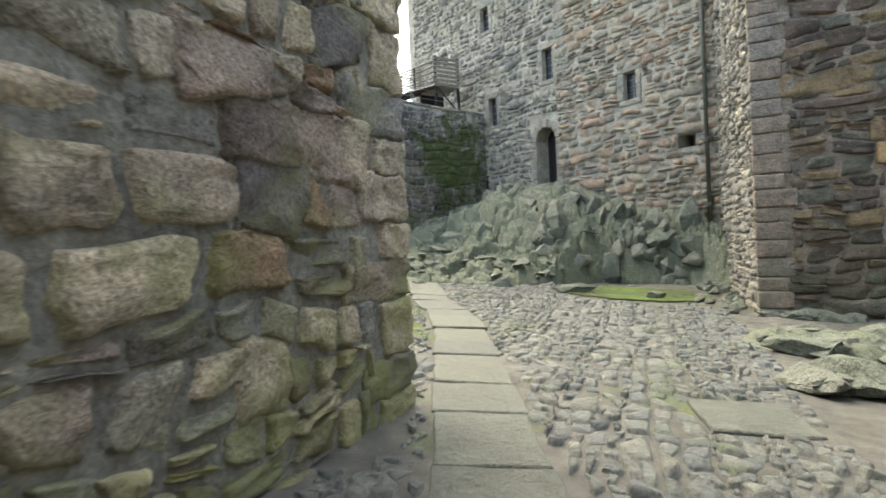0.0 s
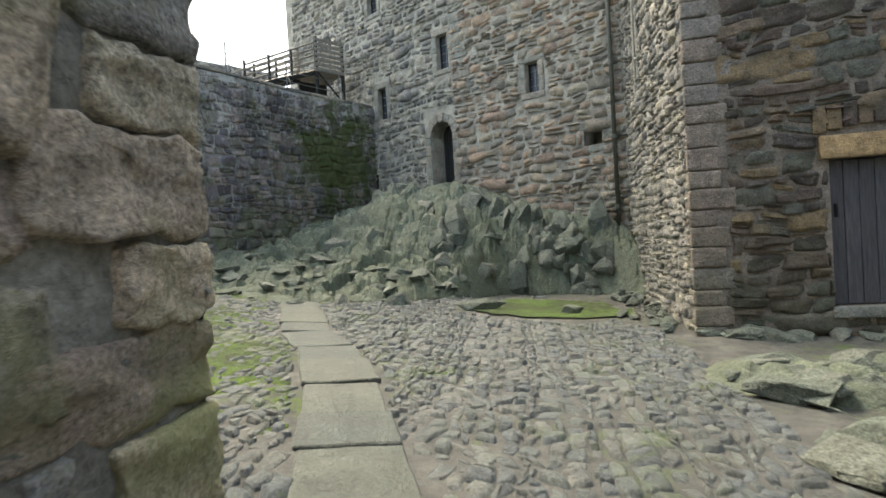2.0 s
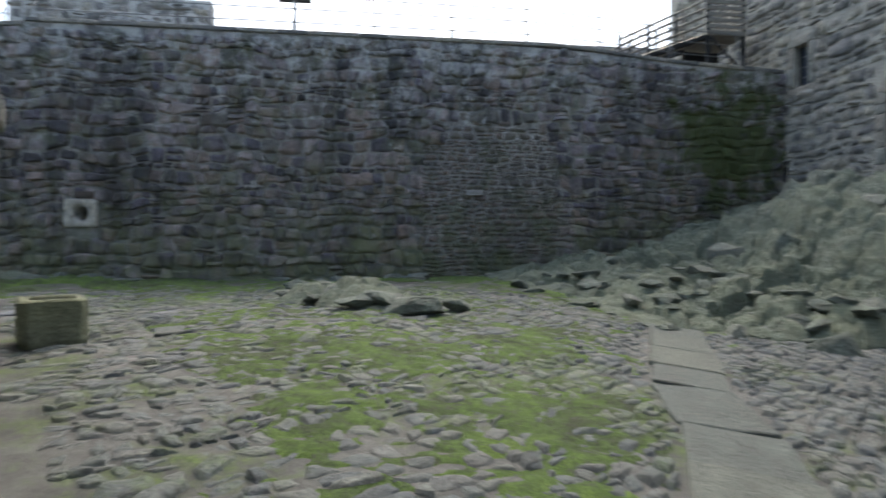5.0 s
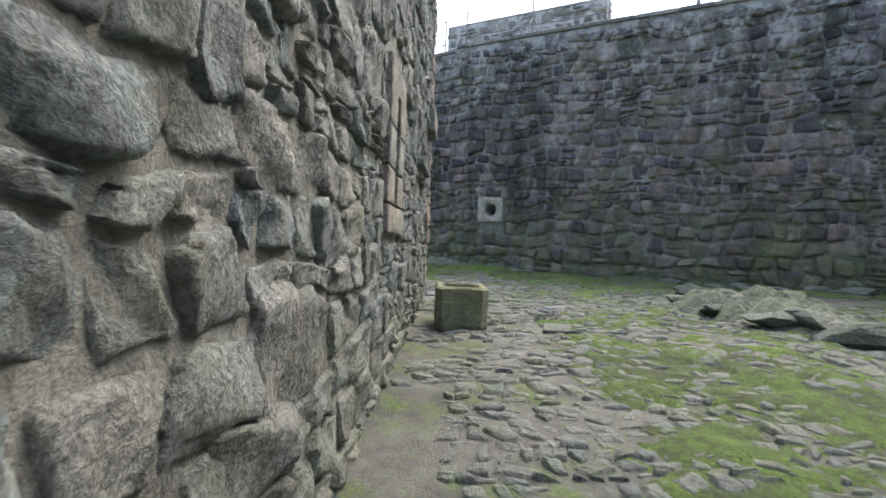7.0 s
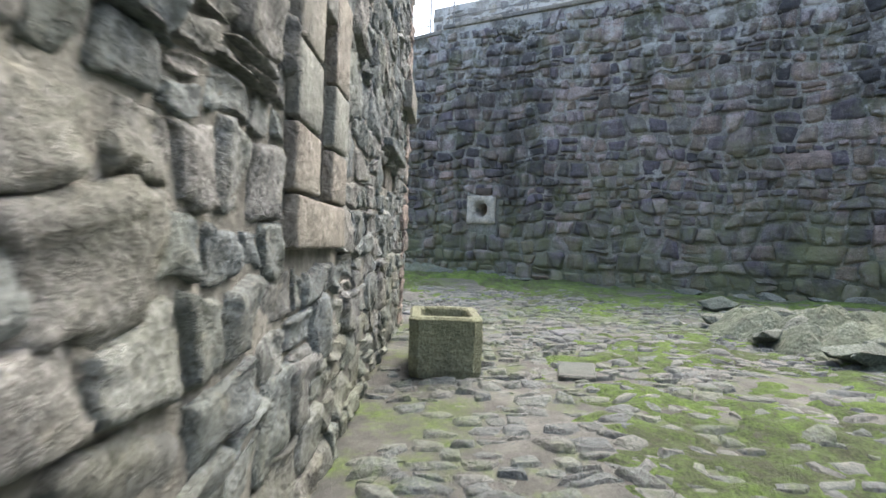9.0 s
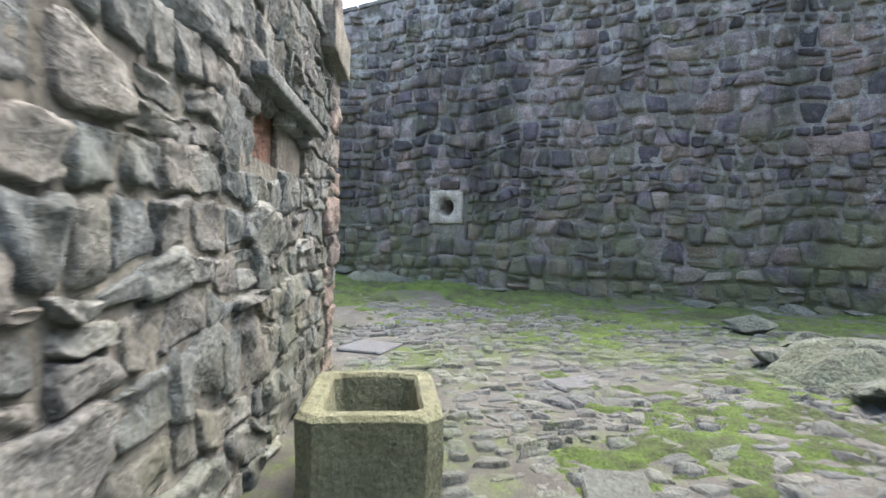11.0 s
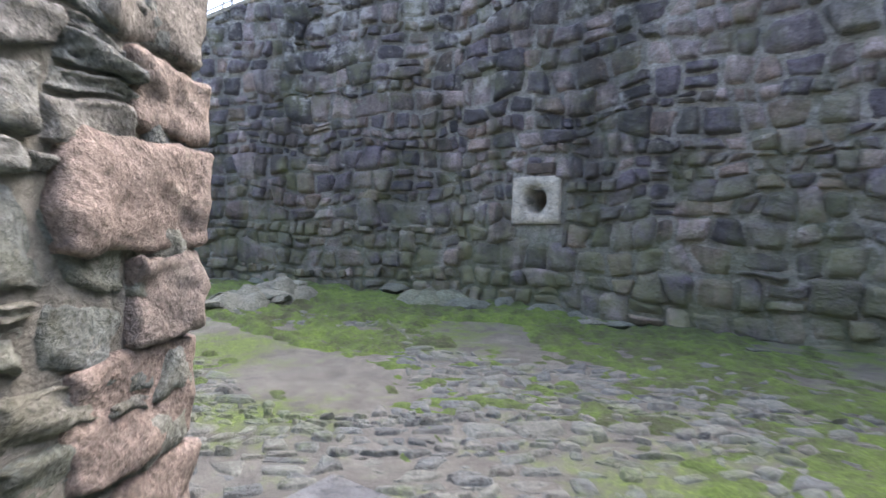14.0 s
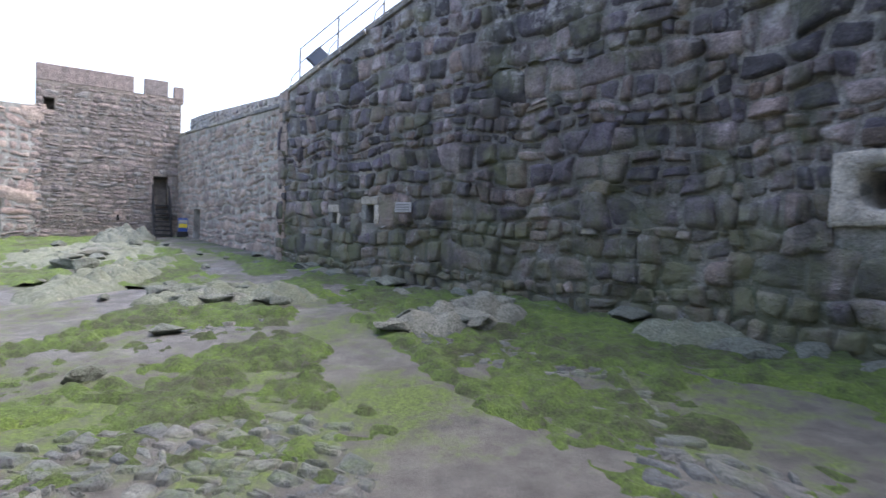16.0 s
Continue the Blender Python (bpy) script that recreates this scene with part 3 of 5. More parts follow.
keep_pink = rubble_wall("wall_keep_pink", P_KEEP, 3.9, 9.5, 0.0, lambda s: 14.0, 1.8, [W_C, W_HOLE], M_KEEP_MORTAR, M_KEEP, 0.2, (1.0, 2.8), 0.03, 0.05, 0.04, 5, 0.0, (5.0, 9.3, 3.0, 5.8), 22, [(6.42, 7.26, 5.5, 6.7)], label="pinkish brown rubble keep wall with a downpipe", recess=0.7, stone_from=1.2)
jamb = rubble_wall("wall_door_tower_north", P_JAMB, 0.0, 5.48, -0.6, lambda s: 12.0, 1.0, [(1.5, 1.72, 5.0, 7.2)], M_KEEP_MORTAR, M_KEEP_GREY, 0.15, (1.0, 2.2), 0.035, 0.045, 0.05, 5, 0.12, (2.6, 5.4, 0.2, 2.4), 23, label="pale-jointed small rubble tower side", stone_from=0.0)
DOOR = (1.82, 2.98, 0.4, 2.47)
doorside = rubble_wall("wall_door_tower", P_DOORSIDE, 0.0, 8.0, -0.6, lambda s: 12.0, 1.0, [DOOR], M_BROWN_MORTAR, M_BROWN, 0.21, (1.1, 2.8), 0.022, 0.045, 0.04, 6, 0.02, (0.4, 3.5, 0.0, 3.2), 24, [(1.68, 3.15, 2.4, 2.92), (-0.1, 0.5, -1, 12.0)], label="brown and blackened rubble tower wall with a boarded door", recess=0.35, stone_from=-0.2)

# ---- left tower ----
SLIT = (4.57, 4.8, 1.98, 2.74)
tower_n = rubble_wall("wall_tower_north", P_TOWER_NORTH, 0.0, 9.38, -0.3, lambda s: 9.0, 1.0, [SLIT, (6.95, 8.1, 2.27, 2.56)], M_TOWER_MORTAR, M_TOWER_GREY, 0.17, (0.8, 2.1), 0.014, 0.024, 0.028, 10, 0.0, (1.0, 9.2, 0.5, 2.6), 31, [(4.2, 5.15, 1.75, 3.0)], label="grey weathered rubble tower wall with a slit window", recess=0.25, stone_from=0.0, zlim=5.5)
tower_e = rubble_wall("wall_tower_east", P_TOWER_EAST, 0.0, 7.0, -0.3, lambda s: 9.0, 1.0, [], M_TOWER_MORTAR, M_TOWER, 0.27, (0.8, 1.9), 0.045, 0.04, 0.03, 11, 0.0, (0.0, 5.0, 0.0, 4.0), 32, [(-0.1, 0.55, -1, 6)], label="brown and grey weathered rubble tower wall, mossy below", stone_from=-0.05, zlim=5.5)
tower_w = rubble_wall("wall_tower_west", P_TOWER_WEST, 0.25, 7.3, -0.3, lambda s: 9.0, 1.0, [], M_TOWER_MORTAR, M_TOWER_GREY, 0.3, (1.0, 2.6), 0.02, 0.05, 0.05, 5, 0.0, seed=33, label="grey weathered rubble tower wall", stone_from=0.3)
far_tower = rubble_wall("wall_far_tower", P_FARTOWER, -0.4, 4.6, -0.3, lambda s: 7.3, 1.5, [(0.05, 0.6, 2.8, 3.95), (4.0, 4.35, 6.2, 6.65)], M_BROWN_MORTAR, M_FAR, 0.17, (1.1, 2.6), 0.025, 0.04, 0.04, 4, 0.0, seed=41, label="reddish brown rubble gate tower with battlements", stone_from=1.2)
# ---- quoins, windows, door and other wall work ----
def quoins(plane, z0, z1, parent, seed, long=(0.5, 0.75), short=(0.3, 0.42), heights=(0.26, 0.42), material=None, worn=0.013):
    """Alternating corner blocks at the plane's start; they reach round the corner."""
    rng = random.Random(seed)
    z, flip = z0, False
    while z < z1:
        h = rng.uniform(*heights)
        w, d = (rng.uniform(*long), rng.uniform(*short)) if flip else (rng.uniform(*short), rng.uniform(*long))
        o = rng.uniform(0.025, 0.05)
        bm = box((w + 0.03, d + o, h - 0.016), None, 0.022, 2)
        bmesh.ops.subdivide_edges(bm, edges=[e for e in bm.edges if e.calc_length() > 0.12], cuts=9 if worn > 0.02 else 3, use_grid_fill=True)
        for v in bm.verts:
            v.co += worn * noise.noise_vector(v.co * 6 + Vector((z, w, d)) * 9)
            if worn > 0.02:
                v.co += 0.7 * worn * noise.noise_vector(v.co * 14 + Vector((w, z, d)) * 5)
        bm.transform(plane.matrix((w - 0.03) / 2, z + h / 2, (o - d) / 2))
        part("quoin_stone", bm, material or M_QUOIN, parent, smooth=True)
        z += h
        flip = not flip


def window(name, plane, hole, parent, lattice=True, depth=0.22):
    """Dressed surround and a leaded casement in the opening."""
    s0, s1, z0, z1 = hole
    dressed(plane, s0 - 0.2, s1 + 0.2, z1, z1 + 0.22, parent)
    dressed(plane, s0 - 0.17, s1 + 0.17, z0 - 0.18, z0, parent)
    half = (z0 + z1) / 2
    for a, b in ((s0 - 0.19, s0), (s1, s1 + 0.17)):
        dressed(plane, a, b, z0, half, parent)
        dressed(plane, a - 0.02, b, half, z1, parent)
    win = tagged(new(name), kind="structure", label="small leaded window in a dressed stone frame", category="window")
    cs, cz, w, h = (s0 + s1) / 2, half, s1 - s0, z1 - z0
    part("pane", box((w, 0.01, h), plane.matrix(cs, cz, -depth)), M_GLASS, win)
    if lattice:
        for a, b in ((s0 + 0.02, z0), (s1 - 0.02, z0)):
            part("window_frame", box((0.04, 0.05, h), plane.matrix(a, cz, -depth + 0.02)), M_IRON, win)
        for k in range(1, 4):
            part("glazing_bar", box((w, 0.02, 0.016), plane.matrix(cs, z0 + h * k / 4, -depth + 0.02)), M_RAIL, win)
        part("glazing_bar", box((0.016, 0.02, h), plane.matrix(cs, cz, -depth + 0.02)), M_RAIL, win)
    return win


window("window_1", P_KEEP, W_A, keep)
window("window_2", P_KEEP, W_B, keep)
window("window_3", P_KEEP, W_C, keep_pink)
window("window_4", P_KEEP, W_D, keep)
for a, b, c, d in ((8.1, 8.34, 3.86, 4.3), (8.84, 9.15, 3.95, 4.3), (8.2, 8.95, 4.32, 4.55), (8.2, 9.0, 3.72, 3.9)):
    dressed(P_KEEP, a, b, c, d, keep_pink, M_QUOIN)
# long tall quoin strip beside the doorway
rq = random.Random(5)
zq = 5.95
while zq < 12.5:
    hq, wq = rq.uniform(0.24, 0.42), rq.uniform(0.35, 0.75)
    dressed(P_KEEP, 3.86, 3.9 + wq, zq, zq + hq, keep_pink)
    zq += hq


def arched_doorway():
    """Round-headed surround, jambs, and the dark passage door set back."""
    s0, s1, z0, z1 = W_ARCH
    c, r, spring = (s0 + s1) / 2, (s1 - s0) / 2, 5.05
    z = z0
    while z < spring - 0.05:
        h = min(0.38, spring - z)
        dressed(P_KEEP, s0 - 0.24, s0, z, z + h, keep, M_QUOIN, 0.04, 0.5)
        dressed(P_KEEP, s1, s1 + 0.28, z, z + h, keep, M_QUOIN, 0.04, 0.5)
        z += h
    n = 7
    for k in range(n):
        a0, a1 = math.pi * k / n, math.pi * (k + 1) / n - 0.03
        bm = bmesh.new()
        ring = []
        for o in (0.05, -0.5):
            for ang, rad in ((a0, r), (a1, r), (a1, r + 0.27), (a0, r + 0.27)):
                ring.append(bm.verts.new(P_KEEP.at(c - rad * math.cos(ang), spring + rad * math.sin(ang), o)))
        for f in ((0, 1, 2, 3), (7, 6, 5, 4), (0, 4, 5, 1), (1, 5, 6, 2), (2, 6, 7, 3), (3, 7, 4, 0)):
            bm.faces.new([ring[i] for i in f])
        bmesh.ops.recalc_face_normals(bm, faces=bm.faces[:])
        bmesh.ops.bevel(bm, geom=bm.edges[:], offset=0.012, segments=1, affect="EDGES")
        part("voussoir", bm, M_QUOIN, keep)
    # spandrels behind the ring
    for side in (-1, 1):
        bm = bmesh.new()
        pts = [(c + side * (r + 0.02), z1 + 0.02), (c + side * (r + 0.02), spring)] + [(c + side * (r + 0.02) * math.cos(a), spring + (r + 0.02) * math.sin(a)) for a in np.linspace(0.1, math.pi / 2, 7)] + [(c, z1 + 0.02)]
        f = bm.faces.new([bm.verts.new(P_KEEP.at(s, z, 0.002)) for s, z in pts])
        ext = bmesh.ops.extrude_face_region(bm, geom=[f])
        bmesh.ops.translate(bm, verts=[g for g in ext["geom"] if isinstance(g, bmesh.types.BMVert)], vec=Vector((-P_KEEP.n[0], -P_KEEP.n[1], 0)) * 0.6)
        bmesh.ops.recalc_face_normals(bm, faces=bm.faces[:])
        part("spandrel", bm, M_KEEP_MORTAR, keep)
    door = tagged(new("door_1"), "dark wooden inner door in the arched doorway", "door", kind="structure")
    for k in range(4):
        w = (s1 - s0) / 4
        part("board", box((w - 0.008, 0.05, z1 - z0 - 0.02), P_KEEP.matrix(s0 + w * (k + 0.5), (z0 + z1) / 2, -0.62), 0.006, 1), M_IRON, door)


arched_doorway()
# low slit by the inner corner: a black box for its shade, no hole cut
slit_low = tagged(part("slit_shade", box((0.1, 0.06, 0.9), P_KEEP.matrix(0.06, 3.75, 0.012)), M_HOLE_SHADE), "black strip painted as the shade of a narrow slit, low in the keep corner", "slit", kind="structure")

# downpipe
pipe = tagged(new("downpipe"), "grey painted iron downpipe fixed to the keep wall", "downpipe")
part("pipe", rod(P_KEEP.at(9.22, 1.5, 0.13), P_KEEP.at(9.22, 13.0, 0.13), 0.055, 12), M_PIPE, pipe, smooth=True)
for z in (2.2, 3.95, 5.8, 7.6, 9.4):
    part("collar", rod(P_KEEP.at(9.22, z, 0.13), P_KEEP.at(9.22, z + 0.1, 0.13), 0.072, 12), M_PIPE, pipe)
    part("bracket", box((0.2, 0.14, 0.05), P_KEEP.matrix(9.22, z + 0.05, 0.05)), M_PIPE, pipe)

# boarded door in the brown tower
quoins(P_DOORSIDE, -0.1, 11.0, doorside, 3, (0.5, 0.62), (0.34, 0.45), (0.2, 0.36), M_WARM_QUOIN)
s0, s1, z0, z1 = DOOR
dressed(P_DOORSIDE, s0 - 0.13, s1 + 0.16, z1, z1 + 0.33, doorside, M_LINTEL, 0.11, 0.3, "lintel")
dressed(P_DOORSIDE, s0 - 0.05, s1 + 0.1, z0 - 0.17, z0, doorside, M_QUOIN, 0.08, 0.3, "sill")
za = z1 + 0.36
for k in range(9):
    sa = s0 - 0.2 + k * 0.19
    dressed(P_DOORSIDE, sa, sa + 0.18, za + 0.1 - 0.006 * (k - 4) ** 2, za + 0.44 - 0.004 * (k - 4) ** 2, doorside, M_BROWN, 0.05, 0.2, "arch_stone")
door2 = tagged(new("door_2"), "weathered blue-black boarded door with iron latch", "door", kind="structure")
for k in range(6):
    w = (s1 - s0) / 6
    part("board", box((w - 0.007, 0.045, z1 - z0 - 0.03), P_DOORSIDE.matrix(s0 + w * (k + 0.5), (z0 + z1) / 2, -0.1), 0.006, 1), M_DOOR, door2)
latch = part("latch", box((0.05, 0.03, 0.2), P_DOORSIDE.matrix(s0 + 0.09, 1.75, -0.065), 0.01, 1), M_IRON, door2, "black iron latch")
part("ring", rod(P_DOORSIDE.at(s0 + 0.09, 1.68, -0.04), P_DOORSIDE.at(s0 + 0.09, 1.8, -0.03), 0.014), M_IRON, latch)
part("lock_box", box((0.09, 0.06, 0.15), P_DOORSIDE.matrix(s1 - 0.02, 0.78, -0.06), 0.01, 1), M_IRON, door2)
# narrow window in the tower side
dressed(P_JAMB, 1.3, 1.5, 4.7, 7.4, jamb)
dressed(P_JAMB, 1.72, 1.92, 4.7, 7.4, jamb)

# corners of the left tower
quoins(P_TOWER_EAST, 0.1, 5.4, tower_e, 8, (0.62, 0.95), (0.35, 0.5), (0.26, 0.5), M_TOWER, 0.04)
quoins(Plane((-8.62, 8.67), (-0.31, 4.31), COURT), 0.5, 5.4, tower_n, 9, (0.4, 0.6), (0.28, 0.4), (0.22, 0.4), M_FAR, 0.03)
# slit window of the tower
a, b, c, d = SLIT
for lo, hi in ((1.98, 2.22), (2.22, 2.5), (2.5, 2.95)):
    dressed(P_TOWER_NORTH, 4.22, a, lo, hi, tower_n, M_PALE if lo > 3 else M_QUOIN, 0.05, 0.25)
    dressed(P_TOWER_NORTH, b, 5.12, lo, hi, tower_n, M_QUOIN, 0.05, 0.25)
dressed(P_TOWER_NORTH, a, b, d, 2.95, tower_n, M_QUOIN, 0.05, 0.25)
dressed(P_TOWER_NORTH, 4.24, 5.1, 1.78, 1.98, tower_n, M_QUOIN, 0.055, 0.25)
dressed(P_TOWER_NORTH, 6.9, 7.5, 2.25, 2.58, tower_n, M_RED, -0.06, 0.16)
dressed(P_TOWER_NORTH, 7.5, 8.12, 2.25, 2.58, tower_n, M_QUOIN, -0.03, 0.16)
dressed(P_TOWER_NORTH, 6.8, 8.2, 2.58, 2.66, tower_n, M_TOWER_GREY, 0.1, 0.3)
dressed(P_TOWER_NORTH, 8.5, 9.4, 3.3, 3.62, tower_n, M_QUOIN, 0.12, 0.4, "corbel")


def gun_loop():
    """Pale square block with a round, splayed hole."""
    cs, cz = 18.05, 2.62
    bm = bmesh.new()
    rng = random.Random(4)
    n = 32
    rings = []
    for o, kind in ((-0.1, "sq"), (0.045, "sq"), (0.06, "sqi"), (0.06, "c0"), (0.02, "c1"), (-0.3, "c2"), (-1.4, "c2")):
        ring = []
        for k in range(n):
            t = 2 * math.pi * k / n
            x, z = math.cos(t), math.sin(t)
            m = max(abs(x), abs(z))
            if kind[0] == "s":
                f = (0.37 if kind == "sq" else 0.345) / m
                p = (x * f * 1.0 + rng.uniform(-0.008, 0.008), z * f * 0.9 + rng.uniform(-0.008, 0.008))
            else:
                r = {"c0": 0.205, "c1": 0.17, "c2": 0.155}[kind]
                p = (x * r * 0.95, z * r * 1.1)
            ring.append(bm.verts.new(P_CURTAIN.at(cs + p[0], cz + p[1], o + rng.uniform(-0.006, 0.006))))
        rings.append(ring)
    for r0, r1 in zip(rings, rings[1:]):
        for k in range(n):
            bm.faces.new((r0[k], r0[(k + 1) % n], r1[(k + 1) % n], r1[k]))
    bmesh.ops.recalc_face_normals(bm, faces=bm.faces[:])
    part("gun_loop", bm, M_PALE, curtain, "pale square stone with a round gun hole", smooth=True)
    dressed(P_CURTAIN, 17.78, 18.2, 2.98, 3.14, curtain, M_BROWN, 0.07, 0.15)


gun_loop()
for s0, s1, z0, z1 in ((6.1, 6.34, 2.22, 2.56), (7.28, 7.44, 2.2, 2.41)):
    dressed(P_BEND, s0 - 0.14, s0, z0 - 0.02, z1, bend, M_PALE)
    dressed(P_BEND, s1, s1 + 0.12, z0, z1, bend, M_QUOIN)
    dressed(P_BEND, s0 - 0.1, s1 + 0.16, z1, z1 + 0.16, bend, M_PALE)
# pale straight joint at the wall's end
zq = 0.9
while zq < 4.9:
    h = rq.uniform(0.2, 0.36)
    dressed(P_BEND, 9.4 - rq.uniform(0.0, 0.15), 9.68, zq, zq + h, bend, M_FAR_WALL, 0.05, 0.4)
    zq += h


def sign(plane, s, z, w, h):
    ob = tagged(new("sign"), "small grey metal notice plate fixed to the wall", "sign")
    part("plate", box((w, 0.02, h), plane.matrix(s, z, 0.1), 0.004, 1), M_WHITE, ob)
    for k in range(3):
        part("text_bar", box((w * 0.8, 0.004, h * 0.1), plane.matrix(s, z + h * (0.25 - 0.25 * k), 0.113)), M_RAIL, ob)
    part("fixing", box((w * 0.5, 0.1, h * 0.4), plane.matrix(s, z, 0.045)), M_RAIL, ob)


sign(P_CURTAIN, 8.66, 3.22, 0.4, 0.13)
sign(P_BEND, 5.2, 2.5, 0.42, 0.17)

# ---- wall walk: parapet, railing, stair and platform ----
P_PARAPET = Plane(P_CURTAIN.at(0, 0, -2.2)[:2], P_CURTAIN.at(21.0, 0, -2.2)[:2], COURT)
rubble_wall("parapet_raised", P_PARAPET, 15.8, 21.0, 5.8, lambda s: 8.75, 0.5, [], M_CURTAIN_MORTAR, M_KEEP_GREY, 0.22, (1.0, 2.2), 0.03, 0.03, 0.04, 4, seed=54, label="raised grey parapet behind the wall walk", recess=0.2, stone_from=7.2)
P_PARAPET2 = Plane(P_BEND.at(-1.0, 0, -2.2)[:2], P_BEND.at(10.5, 0, -2.2)[:2], COURT)
rubble_wall("parapet_north", P_PARAPET, 2.5, 15.8, 5.8, lambda s: 8.0, 0.5, [], M_CURTAIN_MORTAR, M_KEEP_GREY, 0.22, (1.0, 2.2), 0.03, 0.03, 0.04, 4, seed=51, label="grey stepped parapet behind the wall walk", recess=0.2, stone_from=7.2)
rubble_wall("parapet_northwest", P_PARAPET2, 0.0, 11.0, 4.0, lambda s: interp(s, [0, 11], [7.2, 5.0]), 0.5, [], M_CURTAIN_MORTAR, M_KEEP_GREY, 0.22, (1.0, 2.2), 0.03, 0.03, 0.04, 4, seed=52, label="grey parapet behind the wall walk", recess=0.2, stone_from=5.0)
P_PARAPET3 = Plane(P_FAR.at(0, 0, -1.6)[:2], P_FAR.at(19.0, 0, -1.6)[:2], (-20, -3))
rubble_wall("parapet_far", P_PARAPET3, 0.0, 19.0, 4.0, lambda s: interp(s, [0, 5, 18], [5.95, 6.35, 7.5]), 0.4, [], M_KEEP_MORTAR, M_CURTAIN, 0.25, (1.0, 2.2), 0.03, 0.03, 0.04, 4, seed=53, label="grey parapet of the far wall walk", recess=0.2, stone_from=5.2)

# coping along the edge of the wall walk
for plane, top, a, b in ((P_CURTAIN, top_curtain, 0.0, 19.3), (P_BEND, top_bend, 0.0, 9.6), (P_FAR, lambda s: interp(s, [0, 10, 13], [4.95, 5.55, 5.7]), 0.1, 13.0)):
    owner = {id(P_CURTAIN): curtain, id(P_BEND): bend, id(P_FAR): far}[id(plane)]
    s = a
    while s < b:
        w = rq.uniform(0.7, 1.3)
        e = min(s + w, b)
        bm = box((e - s - 0.01, 0.5, 0.1), None, 0.015, 1)
        m = plane.matrix((s + e) / 2, (top(s) + top(e)) / 2 + 0.05, -0.2)
        bm.transform(m @ Matrix.Rotation(-math.atan2(top(e) - top(s), e - s) * -1, 4, "Y").inverted())
        part("coping_stone", bm, M_KEEP_GREY, owner)
        s = e


def railing(plane, top, a, b, step, out, label):
    rail = tagged(new("railing"), label, "railing")
    s = a
    pts = []
    while s <= b + 0.01:
        z = top(s) + 0.08
        part("post", rod(plane.at(s, z, out), plane.at(s, z + 1.02, out), 0.022, 6), M_RAIL, rail)
        foot = [plane.at(s, z + 0.55, out), plane.at(s, z + 0.3, out + 0.2), plane.at(s, z - 0.25, out + 0.3)]
        part("stay", rod(foot[0], foot[1], 0.014, 6), M_RAIL, rail)
        part("stay", rod(foot[1], foot[2], 0.014, 6), M_RAIL, rail)
        pts.append((s, z))
        s += step
    for (p, zp), (q, zq2) in zip(pts, pts[1:]):
        for h in (0.34, 0.68, 1.0):
            part("rail", rod(plane.at(p, zp + h, out), plane.at(q, zq2 + h, out), 0.014, 6), M_RAIL, rail)


railing(P_CURTAIN, top_curtain, 1.2, 19.2, 2.0, -0.3, "thin grey iron railing along the wall walk")
railing(P_BEND, top_bend, 0.4, 9.4, 1.5, -0.3, "thin grey iron railing with curved stays")


def wall_stair():
    """Timber platform with slatted balustrade, and its stair down to the wall walk."""
    m = lambda s, z, o: P_CURTAIN.matrix(s, z, o)
    st = tagged(new("timber_stair"), "weathered timber stair and slatted landing on the wall walk", "stair")
    deck = 7.78
    part("landing", box((1.15, 1.4, 0.14), m(1.5, deck, -1.0), 0.01, 1), M_WOOD, st)
    for s in (0.97, 2.02):
        for o in (-0.36, -1.62):
            part("post", box((0.1, 0.1, 2.3), m(s, 7.75, o), 0.008, 1), M_WOOD if o < -1 else M_IRON, st)
    for k in range(6):
        z = deck + 0.17 + k * 0.17
        part("slat", box((1.15, 0.035, 0.11), m(1.5, z, -0.3), 0.006, 1), M_WOOD, st)
        part("slat", box((0.035, 1.3, 0.11), m(0.93, z, -1.0), 0.006, 1), M_WOOD, st)
    part("brace", rod(P_CURTAIN.at(1.0, 6.75, -0.36), P_CURTAIN.at(1.95, 7.68, -0.36), 0.035, 6), M_IRON, st)
    run, drop, n = 2.45, 0.98, 7
    for k in range(n):
        f = (k + 0.5) / n
        part("tread", box((0.3, 1.0, 0.045), m(2.1 + run * f, deck - drop * f, -1.0)), M_WOOD, st)
    for o in (-0.46, -1.54):
        part("stringer", rod(P_CURTAIN.at(2.05, deck - 0.08, o), P_CURTAIN.at(2.1 + run, deck - drop, o), 0.09, 6), M_IRON, st)
        for h in (0.28, 0.5, 0.72, 0.94):
            bm = rod(P_CURTAIN.at(2.05, deck + h, o), P_CURTAIN.at(2.1 + run, deck - drop + h * 0.75, o), 0.03, 6)
            part("hand_rail", bm, M_WOOD, st)
        for f in (0.33, 0.66, 1.0):
            z = deck - drop * f
            part("baluster", box((0.06, 0.06, 0.9), m(2.1 + run * f, z + 0.4, o)), M_IRON, st)
    part("back_board", box((1.1, 0.03, 0.9), m(1.5, 7.2, -1.5)), M_IRON, st)


wall_stair()
# small door to the landing
dressed(P_KEEP, -3.1, -2.2, 8.0, 9.9, keep, M_IRON, 0.02, 0.06, "door_leaf")
for a, b, c, d in ((-3.35, -3.1, 8.0, 9.9), (-2.2, -1.95, 8.0, 9.9), (-3.3, -2.0, 9.9, 10.2)):
    dressed(P_KEEP, a, b, c, d, keep, M_PALE)


